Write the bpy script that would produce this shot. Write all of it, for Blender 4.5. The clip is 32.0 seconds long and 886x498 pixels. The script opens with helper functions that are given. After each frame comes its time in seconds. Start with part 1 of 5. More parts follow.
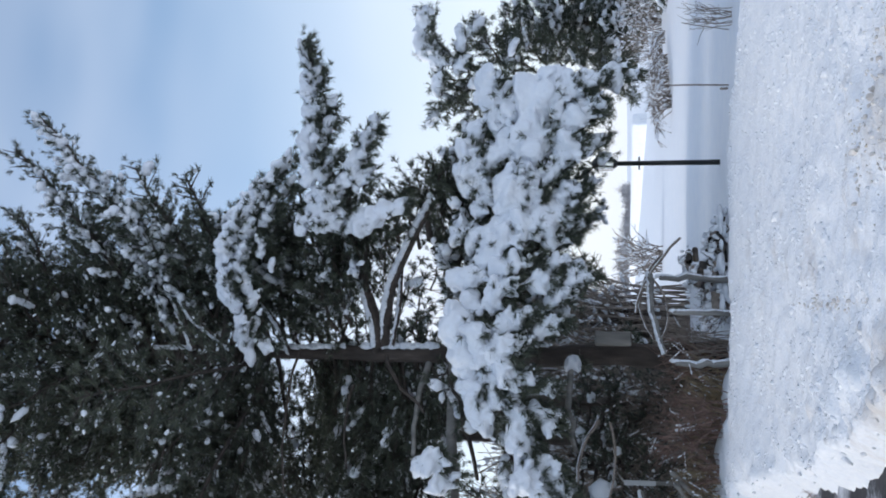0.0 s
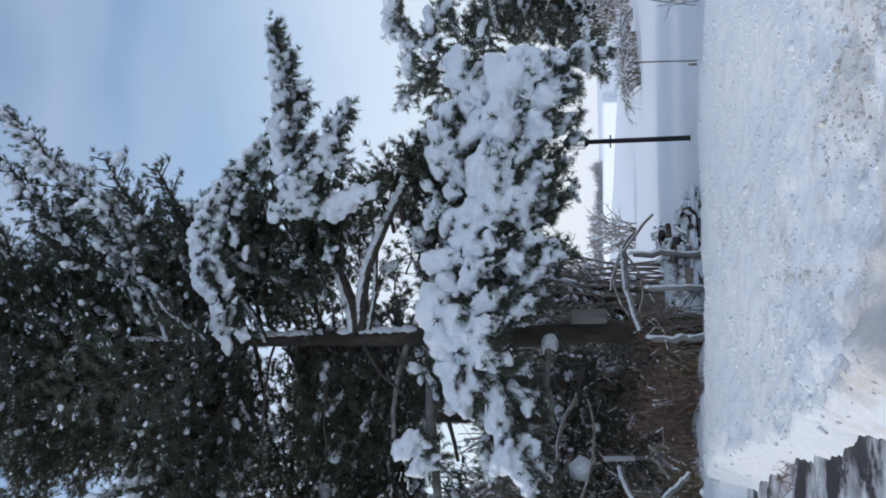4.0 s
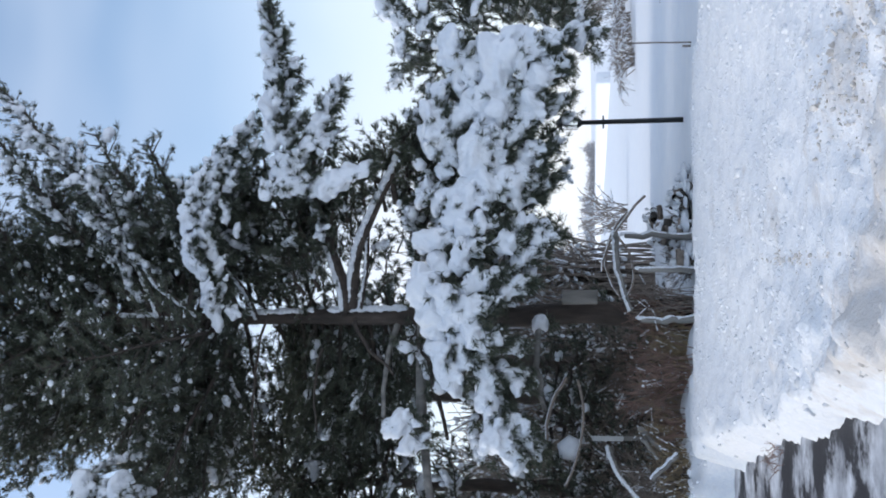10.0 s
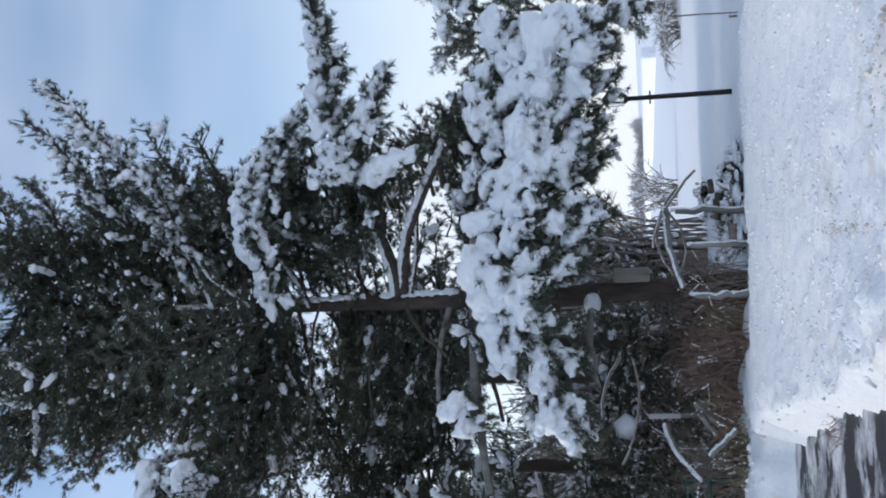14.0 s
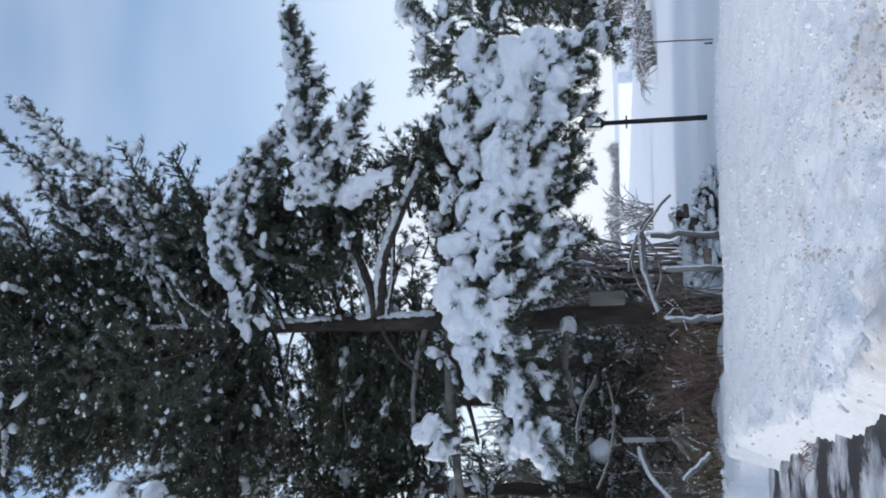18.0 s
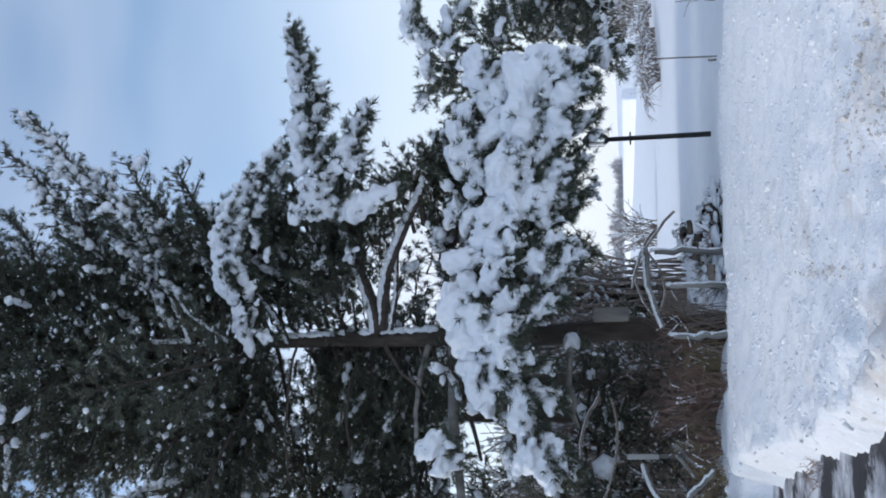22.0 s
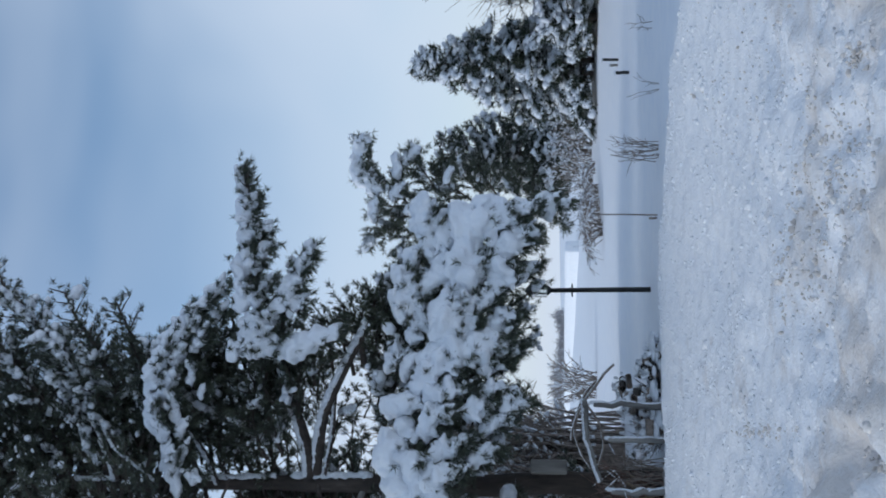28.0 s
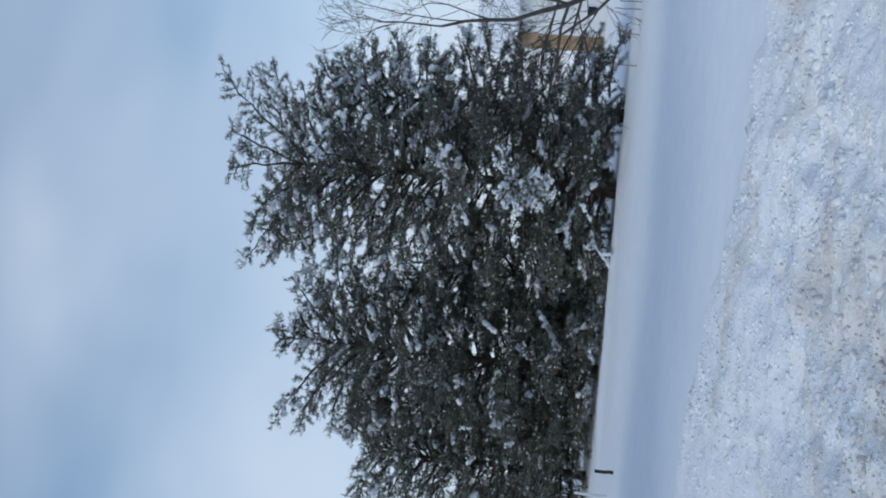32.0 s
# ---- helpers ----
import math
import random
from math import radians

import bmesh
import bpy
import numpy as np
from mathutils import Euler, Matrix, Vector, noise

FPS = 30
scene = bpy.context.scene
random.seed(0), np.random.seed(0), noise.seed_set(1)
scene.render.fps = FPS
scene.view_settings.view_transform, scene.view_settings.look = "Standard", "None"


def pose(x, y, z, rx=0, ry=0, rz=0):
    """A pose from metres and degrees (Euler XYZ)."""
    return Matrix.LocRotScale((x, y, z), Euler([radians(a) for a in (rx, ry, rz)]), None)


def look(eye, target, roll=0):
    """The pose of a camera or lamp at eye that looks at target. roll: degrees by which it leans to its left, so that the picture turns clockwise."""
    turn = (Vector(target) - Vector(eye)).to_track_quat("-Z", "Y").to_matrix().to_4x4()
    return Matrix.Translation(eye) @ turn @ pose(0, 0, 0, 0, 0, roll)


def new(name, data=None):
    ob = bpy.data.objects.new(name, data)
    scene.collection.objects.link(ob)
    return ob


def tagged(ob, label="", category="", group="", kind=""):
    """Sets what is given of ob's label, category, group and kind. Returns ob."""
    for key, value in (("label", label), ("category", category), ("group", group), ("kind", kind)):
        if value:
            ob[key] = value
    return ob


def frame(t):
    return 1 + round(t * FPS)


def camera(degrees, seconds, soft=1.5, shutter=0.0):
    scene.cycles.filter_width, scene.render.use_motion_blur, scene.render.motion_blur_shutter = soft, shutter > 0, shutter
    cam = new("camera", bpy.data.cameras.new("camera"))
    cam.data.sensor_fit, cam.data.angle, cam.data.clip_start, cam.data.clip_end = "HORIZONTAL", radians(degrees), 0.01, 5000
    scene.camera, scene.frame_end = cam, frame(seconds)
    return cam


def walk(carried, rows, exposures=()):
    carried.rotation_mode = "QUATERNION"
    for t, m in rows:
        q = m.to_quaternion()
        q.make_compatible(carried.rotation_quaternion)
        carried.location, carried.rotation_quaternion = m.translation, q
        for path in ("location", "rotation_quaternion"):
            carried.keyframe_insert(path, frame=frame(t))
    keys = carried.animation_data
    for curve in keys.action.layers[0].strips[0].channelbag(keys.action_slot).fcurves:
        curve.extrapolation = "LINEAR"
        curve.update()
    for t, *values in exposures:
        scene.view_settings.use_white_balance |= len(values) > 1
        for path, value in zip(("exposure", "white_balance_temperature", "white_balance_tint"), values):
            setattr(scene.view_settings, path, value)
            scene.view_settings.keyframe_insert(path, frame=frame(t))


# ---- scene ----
EYE = 1.6          # the camera's height over the drive
cam = camera(47.33, 32.0, soft=1.85)


# the eye drifts a hand's width to the side while it turns: seconds, metres
SIDESTEP = ((0, 22, 24, 28.5, 29.5, 30, 32), (0, 0.004, 0.012, 0.014, 0.038, 0.046, 0.075))


def aim(t, pan, tilt, lean):
    """A row: the upright camera turned on its side, so that the picture's left is up."""
    step = float(np.interp(t, SIDESTEP[0], SIDESTEP[1]))
    return t, pose(step, 0, EYE, 90 + tilt, 0, -pan + math.degrees(step / 20)) @ pose(0, 0, 0, 0, 0, -90 + lean)


PATH = [
    aim(0, -0.00, 10.30, 0.00), aim(0.5, 0.50, 9.96, -0.04), aim(1, 0.48, 10.28, -0.45), aim(1.5, -1.36, 10.45, -0.59),
    aim(2, -3.12, 10.78, -1.24), aim(2.5, -2.88, 10.30, -1.27), aim(4.5, -0.79, 8.73, -1.48), aim(5, -1.47, 8.55, -1.40),
    aim(5.5, -2.88, 8.53, -1.62), aim(6, -4.13, 9.56, -2.01), aim(6.5, -4.44, 9.13, -1.50), aim(7, -5.64, 8.98, -1.71),
    aim(7.5, -6.42, 9.46, -1.50), aim(8, -5.35, 9.86, -1.50), aim(8.5, -3.99, 10.26, -1.30), aim(9, -3.12, 10.24, -1.05),
    aim(9.5, -1.93, 8.76, -0.69), aim(10, -2.20, 8.41, -0.72), aim(10.5, -2.71, 8.16, -1.22), aim(11, -2.89, 8.58, -1.56),
    aim(11.5, -3.71, 9.24, -1.70), aim(12, -3.26, 9.30, -1.99), aim(12.5, -3.28, 9.72, -1.90), aim(13, -3.50, 10.59, -2.22),
    aim(13.5, -3.47, 11.05, -2.55), aim(14, -3.09, 11.24, -2.55), aim(14.5, -2.91, 11.07, -2.54), aim(16.5, -1.78, 9.62, -2.46),
    aim(17, -1.68, 9.69, -2.48), aim(17.5, -1.82, 9.92, -2.25), aim(18, -1.89, 9.86, -2.21), aim(18.5, -1.99, 10.01, -2.03),
    aim(19, -1.77, 10.08, -2.02), aim(19.5, -1.87, 10.23, -2.15), aim(20, -1.96, 10.17, -2.41), aim(20.5, -2.11, 10.13, -2.49),
    aim(21, -1.86, 10.01, -2.28), aim(21.5, -1.44, 9.97, -2.20), aim(22, -0.99, 10.03, -2.17), aim(22.5, 0.32, 9.38, -1.73),
    aim(23, 3.21, 8.90, -1.93), aim(23.5, 4.48, 8.66, -1.58), aim(24, 5.21, 8.63, -0.98), aim(24.5, 3.01, 9.48, -1.72),
    aim(26.5, 3.99, 7.66, -0.92), aim(27, 5.24, 7.34, -0.85), aim(27.5, 6.99, 6.58, -0.48), aim(28, 7.16, 6.57, -0.76),
    aim(28.5, 6.62, 6.61, -0.34), aim(29, 9.56, 5.55, 0.07), aim(29.5, 16.75, 5.03, 1.16), aim(30, 21.98, 4.81, 2.53),
    aim(30.5, 29.71, 3.58, 4.43), aim(31, 32.26, 5.39, 4.16), aim(31.5, 35.29, 5.67, 5.19), aim(32, 37.62, 6.69, 5.48),
]

EXPOSURES = [(0, 0.38, 6730, 10), (2, 0.28, 6710, 10), (5, 0.14, 6630, 9), (6, 0.30, 6730, 10), (9, 0.58, 6730, 10), (11, 0.38, 6730, 10), (17, 0.34, 6680, 10), (22, 0.32, 6580, 10), (23, 0.26, 6530, 10), (24, 0.00, 6380, 9), (27, -0.05, 6320, 8), (28, -0.11, 6220, 7), (30, -0.27, 6070, 5), (31, -0.27, 6130, 6), (32, -0.12, 6190, 6)]
walk(cam, PATH, EXPOSURES)

# ---- light: thin cloud over blue sky, low winter sun from the side of the drive ----
SUN_AZ, SUN_EL = -76.0, 30.0
world = bpy.data.worlds.new("winter_sky")
scene.world = world
world.use_nodes = True
wn, wl = world.node_tree.nodes, world.node_tree.links
wn.clear()
w_out = wn.new("ShaderNodeOutputWorld")
w_bg = wn.new("ShaderNodeBackground")
sky = wn.new("ShaderNodeTexSky")
sky.sky_type, sky.sun_disc = "NISHITA", False
sky.sun_elevation, sky.sun_rotation = radians(SUN_EL), radians(SUN_AZ)
sky.air_density, sky.dust_density, sky.ozone_density = 1.0, 0.6, 1.5
w_co = wn.new("ShaderNodeTexCoord")
w_map = wn.new("ShaderNodeMapping")
w_map.inputs["Scale"].default_value = (1.2, 1.2, 2.4)
w_no = wn.new("ShaderNodeTexNoise")
w_no.inputs["Scale"].default_value, w_no.inputs["Detail"].default_value = 1.5, 3.0
w_no.inputs["Roughness"].default_value, w_no.inputs["Distortion"].default_value = 0.5, 0.35
w_ramp = wn.new("ShaderNodeValToRGB")
w_ramp.color_ramp.elements[0].position, w_ramp.color_ramp.elements[1].position = 0.4, 0.72
w_sep = wn.new("ShaderNodeSeparateXYZ")
w_low = wn.new("ShaderNodeMapRange")
w_low.inputs["From Min"].default_value, w_low.inputs["From Max"].default_value = 0.0, 0.36
w_low.inputs["To Min"].default_value, w_low.inputs["To Max"].default_value = 0.8, 0.0
w_sum = wn.new("ShaderNodeMath")
w_sum.operation, w_sum.use_clamp = "ADD", True
w_k = wn.new("ShaderNodeMath")
w_k.operation = "MULTIPLY"
w_k.inputs[1].default_value = 0.54
w_mix = wn.new("ShaderNodeMix")
w_mix.data_type = "RGBA"
w_mix.inputs[7].default_value = (4.6, 5.1, 6.0, 1)
wl.new(w_co.outputs["Generated"], w_map.inputs["Vector"])
wl.new(w_map.outputs["Vector"], w_no.inputs["Vector"])
wl.new(w_no.outputs["Fac"], w_ramp.inputs["Fac"])
wl.new(w_co.outputs["Generated"], w_sep.inputs["Vector"])
wl.new(w_sep.outputs["Z"], w_low.inputs["Value"])
wl.new(w_ramp.outputs["Color"], w_k.inputs[0])
wl.new(w_k.outputs["Value"], w_sum.inputs[0])
w_side = wn.new("ShaderNodeMapRange")
w_side.inputs["From Min"].default_value, w_side.inputs["From Max"].default_value = 0.3, 0.75
w_side.inputs["To Min"].default_value, w_side.inputs["To Max"].default_value = 0.0, 0.3
w_both = wn.new("ShaderNodeMath")
wl.new(w_sep.outputs["X"], w_side.inputs["Value"])
wl.new(w_low.outputs["Result"], w_both.inputs[0])
wl.new(w_side.outputs["Result"], w_both.inputs[1])
wl.new(w_both.outputs["Value"], w_sum.inputs[1])
wl.new(w_sum.outputs["Value"], w_mix.inputs[0])
w_gain = wn.new("ShaderNodeMix")
w_gain.data_type, w_gain.blend_type = "RGBA", "MULTIPLY"
w_gain.inputs[0].default_value, w_gain.inputs[7].default_value = 1.0, (1.12, 1.14, 1.12, 1)
wl.new(sky.outputs["Color"], w_gain.inputs[6])
wl.new(w_gain.outputs[2], w_mix.inputs[6])
wl.new(w_mix.outputs[2], w_bg.inputs["Color"])
w_bg.inputs["Strength"].default_value = 0.15
wl.new(w_bg.outputs["Background"], w_out.inputs["Surface"])

sun = new("sun", bpy.data.lights.new("sun", "SUN"))
sun.data.energy, sun.data.angle, sun.data.color = 0.9, radians(11.0), (1.0, 0.95, 0.88)
sun.matrix_world = look((80 * math.cos(radians(SUN_EL)) * math.sin(radians(SUN_AZ)), 80 * math.cos(radians(SUN_EL)) * math.cos(radians(SUN_AZ)),
                         80 * math.sin(radians(SUN_EL))), (0, 0, 0))


# ---- materials ----
def node_material(name, rough=0.7, metallic=0.0):
    m = bpy.data.materials.new(name)
    m.use_nodes = True
    bsdf = m.node_tree.nodes["Principled BSDF"]
    bsdf.inputs["Roughness"].default_value, bsdf.inputs["Metallic"].default_value = rough, metallic
    return m, m.node_tree.nodes, m.node_tree.links, bsdf


def noise_node(nodes, links, scale, detail=4.0, rough=0.55, stretch=None):
    co = nodes.new("ShaderNodeTexCoord")
    tex = nodes.new("ShaderNodeTexNoise")
    tex.inputs["Scale"].default_value, tex.inputs["Detail"].default_value, tex.inputs["Roughness"].default_value = scale, detail, rough
    if stretch:
        mp = nodes.new("ShaderNodeMapping")
        mp.inputs["Scale"].default_value = stretch
        links.new(co.outputs["Object"], mp.inputs["Vector"])
        links.new(mp.outputs["Vector"], tex.inputs["Vector"])
    else:
        links.new(co.outputs["Object"], tex.inputs["Vector"])
    return tex


def ramp_node(nodes, links, source, stops):
    r = nodes.new("ShaderNodeValToRGB")
    el = r.color_ramp.elements
    while len(el) < len(stops):
        el.new(0.5)
    for e, (pos, col) in zip(el, stops):
        e.position, e.color = pos, (*col, 1)
    links.new(source, r.inputs["Fac"])
    return r


def bump_node(nodes, links, bsdf, height, strength, distance):
    b = nodes.new("ShaderNodeBump")
    b.inputs["Strength"].default_value, b.inputs["Distance"].default_value = strength, distance
    links.new(height, b.inputs["Height"])
    links.new(b.outputs["Normal"], bsdf.inputs["Normal"])


def surface(name, stops, scale, rough=0.75, bump=0.3, depth=0.01, stretch=None, fine=None, metallic=0.0):
    """A weathered surface: colour from large noise through stops, relief from finer noise."""
    m, nodes, links, bsdf = node_material(name, rough, metallic)
    big = noise_node(nodes, links, scale, 5.0, 0.6, stretch)
    links.new(ramp_node(nodes, links, big.outputs["Fac"], stops).outputs["Color"], bsdf.inputs["Base Color"])
    small = noise_node(nodes, links, fine or scale * 6, 4.0, 0.6, stretch)
    bump_node(nodes, links, bsdf, small.outputs["Fac"], bump, depth)
    return m


def leafage(name, dark, mid, light, through_light=0.25, dusted=0.9):
    """Needles and leaves: each one its own shade, a little light passing through."""
    m, nodes, links, bsdf = node_material(name, 0.55)
    geo = nodes.new("ShaderNodeNewGeometry")
    ramp = ramp_node(nodes, links, geo.outputs["Random Per Island"], [(0.0, dark), (0.55, mid), (dusted, light), (dusted + 0.07, (0.42, 0.44, 0.45))])
    links.new(ramp.outputs["Color"], bsdf.inputs["Base Color"])
    tr = nodes.new("ShaderNodeBsdfTranslucent")
    links.new(ramp.outputs["Color"], tr.inputs["Color"])
    mix = nodes.new("ShaderNodeMixShader")
    mix.inputs[0].default_value = through_light
    links.new(bsdf.outputs["BSDF"], mix.inputs[1])
    links.new(tr.outputs["BSDF"], mix.inputs[2])
    links.new(mix.outputs["Shader"], nodes["Material Output"].inputs["Surface"])
    return m


SNOW = surface("fresh_snow", [(0.3, (0.84, 0.87, 0.92)), (0.7, (0.92, 0.93, 0.95))], 3.0, 0.65, 0.35, 0.012, fine=28)
ICE_CRUST = surface("hanging_snow", [(0.3, (0.75, 0.78, 0.83)), (0.7, (0.85, 0.87, 0.9))], 2.0, 0.6, 0.5, 0.03, fine=13)
BARK = surface("pine_bark", [(0.3, (0.035, 0.028, 0.024)), (0.6, (0.085, 0.066, 0.055)), (0.8, (0.16, 0.14, 0.125))], 9.0, 0.9, 0.9, 0.03, (1, 1, 0.22))
TWIG = surface("twig_bark", [(0.3, (0.15, 0.122, 0.105)), (0.7, (0.38, 0.32, 0.275))], 12.0, 0.85, 0.5, 0.01)
DARK_TWIG = surface("dark_twig_bark", [(0.3, (0.03, 0.026, 0.024)), (0.7, (0.085, 0.075, 0.066))], 12.0, 0.85, 0.5, 0.01)
GREY_WOOD = surface("weathered_wood", [(0.3, (0.1, 0.095, 0.09)), (0.7, (0.3, 0.285, 0.26))], 6.0, 0.85, 0.5, 0.01, (1, 1, 0.15))
REED = surface("dry_reed", [(0.3, (0.2, 0.14, 0.08)), (0.7, (0.42, 0.33, 0.2))], 14.0, 0.8, 0.3, 0.005)
RUST = surface("dead_fern", [(0.3, (0.15, 0.09, 0.074)), (0.7, (0.37, 0.245, 0.2))], 9.0, 0.85, 0.4, 0.01)
POST_BLACK = surface("black_iron", [(0.3, (0.012, 0.014, 0.014)), (0.7, (0.03, 0.033, 0.033))], 20.0, 0.45, 0.15, 0.002, metallic=0.3)
GREEN_IRON = surface("green_paint", [(0.3, (0.012, 0.05, 0.038)), (0.7, (0.025, 0.08, 0.06))], 14.0, 0.5, 0.2, 0.002)
CLAPBOARD = surface("white_siding", [(0.3, (0.7, 0.7, 0.69)), (0.7, (0.82, 0.82, 0.81))], 1.2, 0.6, 0.1, 0.004)
TAN_WOOD = surface("tan_boards", [(0.3, (0.24, 0.15, 0.08)), (0.7, (0.42, 0.29, 0.17))], 5.0, 0.8, 0.4, 0.006, (1, 1, 0.2))
GREY_WALL = surface("grey_boards", [(0.3, (0.3, 0.31, 0.31)), (0.7, (0.45, 0.45, 0.44))], 3.0, 0.8, 0.3, 0.006, (1, 1, 0.2))
DIRT = surface("snowy_soil", [(0.3, (0.5, 0.44, 0.39)), (0.55, (0.72, 0.68, 0.64)), (0.75, (0.84, 0.83, 0.82))], 9.0, 0.9, 0.4, 0.01)
PINE = leafage("pine_needles", (0.04, 0.049, 0.04), (0.08, 0.095, 0.066), (0.14, 0.152, 0.1), 0.26, dusted=0.92)
SPRUCE = leafage("spruce_needles", (0.018, 0.03, 0.022), (0.04, 0.058, 0.036), (0.08, 0.09, 0.05))
OLIVE = leafage("olive_needles", (0.042, 0.044, 0.033), (0.12, 0.122, 0.085), (0.23, 0.228, 0.16), dusted=0.82)
# the haze of distance is put into this colour, paler and greyer than bark
HAZY_WOODS = leafage("far_woods", (0.24, 0.23, 0.24), (0.33, 0.32, 0.32), (0.45, 0.44, 0.45), 0.1)


def glass_material():
    m, nodes, links, bsdf = node_material("lantern_glass", 0.08)
    bsdf.inputs["Base Color"].default_value = (0.86, 0.9, 0.92, 1)
    bsdf.inputs["Transmission Weight"].default_value = 0.85
    return m


def dark_pane():
    m, nodes, links, bsdf = node_material("window_pane", 0.05)
    bsdf.inputs["Base Color"].default_value = (0.03, 0.035, 0.045, 1)
    return m


GLASS, PANE = glass_material(), dark_pane()


def bank_material():
    """Ploughed snow: clotted grains, grit and a few torn brown patches."""
    m, nodes, links, bsdf = node_material("ploughed_snow", 0.6)
    grain = noise_node(nodes, links, 22, 6, 0.7)
    grit = noise_node(nodes, links, 1.15, 7, 0.72)
    mud = noise_node(nodes, links, 1.3, 8, 0.72)
    base = ramp_node(nodes, links, grain.outputs["Fac"], [(0.3, (0.84, 0.86, 0.9)), (0.65, (0.95, 0.95, 0.955))])
    gm = ramp_node(nodes, links, grit.outputs["Fac"], [(0.6, (0, 0, 0)), (0.72, (0.35, 0.35, 0.35))])
    mm = ramp_node(nodes, links, mud.outputs["Fac"], [(0.52, (0, 0, 0)), (0.68, (0.58, 0.58, 0.58))])
    a = nodes.new("ShaderNodeMix")
    a.data_type = "RGBA"
    a.inputs[7].default_value = (0.6, 0.55, 0.5, 1)
    links.new(gm.outputs["Color"], a.inputs[0])
    links.new(base.outputs["Color"], a.inputs[6])
    b = nodes.new("ShaderNodeMix")
    b.data_type = "RGBA"
    b.inputs[7].default_value = (0.6, 0.51, 0.43, 1)
    links.new(mm.outputs["Color"], b.inputs[0])
    links.new(a.outputs[2], b.inputs[6])
    links.new(b.outputs[2], bsdf.inputs["Base Color"])
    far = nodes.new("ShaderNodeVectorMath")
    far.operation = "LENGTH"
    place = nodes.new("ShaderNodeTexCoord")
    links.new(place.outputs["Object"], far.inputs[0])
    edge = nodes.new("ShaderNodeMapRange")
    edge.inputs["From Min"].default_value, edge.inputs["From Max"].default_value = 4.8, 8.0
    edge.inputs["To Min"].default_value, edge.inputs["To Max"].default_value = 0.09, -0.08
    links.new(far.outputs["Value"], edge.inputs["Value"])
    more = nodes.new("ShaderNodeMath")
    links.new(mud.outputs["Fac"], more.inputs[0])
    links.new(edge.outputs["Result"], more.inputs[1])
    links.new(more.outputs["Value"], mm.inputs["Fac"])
    fine = noise_node(nodes, links, 50, 3, 0.6)
    rough = nodes.new("ShaderNodeMath")
    links.new(grain.outputs["Fac"], rough.inputs[0])
    links.new(fine.outputs["Fac"], rough.inputs[1])
    bump_node(nodes, links, bsdf, rough.outputs["Value"], 0.6, 0.02)
    return m


def drive_material():
    """Wet asphalt with packed snow and slush left in patches."""
    m, nodes, links, bsdf = node_material("slushy_asphalt", 0.6)
    patch = noise_node(nodes, links, 0.95, 9, 0.66)
    grey = noise_node(nodes, links, 2.4, 5, 0.6)
    tar = noise_node(nodes, links, 60, 3, 0.6)
    dark = ramp_node(nodes, links, tar.outputs["Fac"], [(0.3, (0.014, 0.013, 0.017)), (0.7, (0.036, 0.034, 0.04))])
    slush = ramp_node(nodes, links, grey.outputs["Fac"], [(0.35, (0.3, 0.31, 0.34)), (0.6, (0.7, 0.72, 0.76))])
    mask = ramp_node(nodes, links, patch.outputs["Fac"], [(0.47, (0, 0, 0)), (0.5, (0.5, 0.5, 0.5)), (0.56, (1, 1, 1))])
    mix = nodes.new("ShaderNodeMix")
    mix.data_type = "RGBA"
    links.new(mask.outputs["Color"], mix.inputs[0])
    links.new(dark.outputs["Color"], mix.inputs[6])
    links.new(slush.outputs["Color"], mix.inputs[7])
    links.new(mix.outputs[2], bsdf.inputs["Base Color"])
    bump_node(nodes, links, bsdf, patch.outputs["Fac"], 0.5, 0.05)
    return m


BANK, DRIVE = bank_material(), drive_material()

# ---- geometry helpers ----
rng = np.random.default_rng(7)


def polar(az, el, d):
    """The place seen at that azimuth and elevation (degrees), d metres off along the ground."""
    return np.array([d * math.sin(radians(az)), d * math.cos(radians(az)), EYE + d * math.tan(radians(el))])


def link_mesh(name, verts, faces, material, parent=None, label="", smooth=False):
    """One mesh object from arrays of corners and of triangles or quads, under its thing."""
    verts, faces = np.asarray(verts, np.float32), np.asarray(faces, np.int32)
    me = bpy.data.meshes.new(name)
    me.vertices.add(len(verts))
    me.vertices.foreach_set("co", verts.ravel())
    n, k = faces.shape
    me.loops.add(n * k)
    me.loops.foreach_set("vertex_index", faces.ravel())
    me.polygons.add(n)
    me.polygons.foreach_set("loop_start", np.arange(n, dtype=np.int32) * k)
    me.polygons.foreach_set("use_smooth", np.full(n, smooth))
    me.update(calc_edges=True)
    me.materials.append(material)
    ob = new(name, me)
    if parent is not None:
        ob.parent = parent
    if label:
        tagged(ob, label)
    return ob


def part(name, bm, material, parent=None, label="", smooth=False):
    """Link a bmesh as one mesh object under a thing or a part."""
    me = bpy.data.meshes.new(name)
    bm.to_mesh(me)
    bm.free()
    me.materials.append(material)
    if smooth:
        me.polygons.foreach_set("use_smooth", [True] * len(me.polygons))
    ob = new(name, me)
    if parent is not None:
        ob.parent = parent
    if label:
        tagged(ob, label)
    return ob


def thing(name, label, category, group="", kind=""):
    return tagged(new(name), label, category, group, kind)


def box_bm(size, at, bevel=0.0, turn=0.0):
    bm = bmesh.new()
    bmesh.ops.create_cube(bm, size=1.0, matrix=pose(*at, 0, 0, turn) @ Matrix.Diagonal((*size, 1)))
    if bevel:
        bmesh.ops.bevel(bm, geom=bm.edges[:], offset=bevel, segments=2, affect="EDGES", profile=0.5)
    return bm


def unit(v):
    return v / np.maximum(np.linalg.norm(v, axis=-1, keepdims=True), 1e-9)


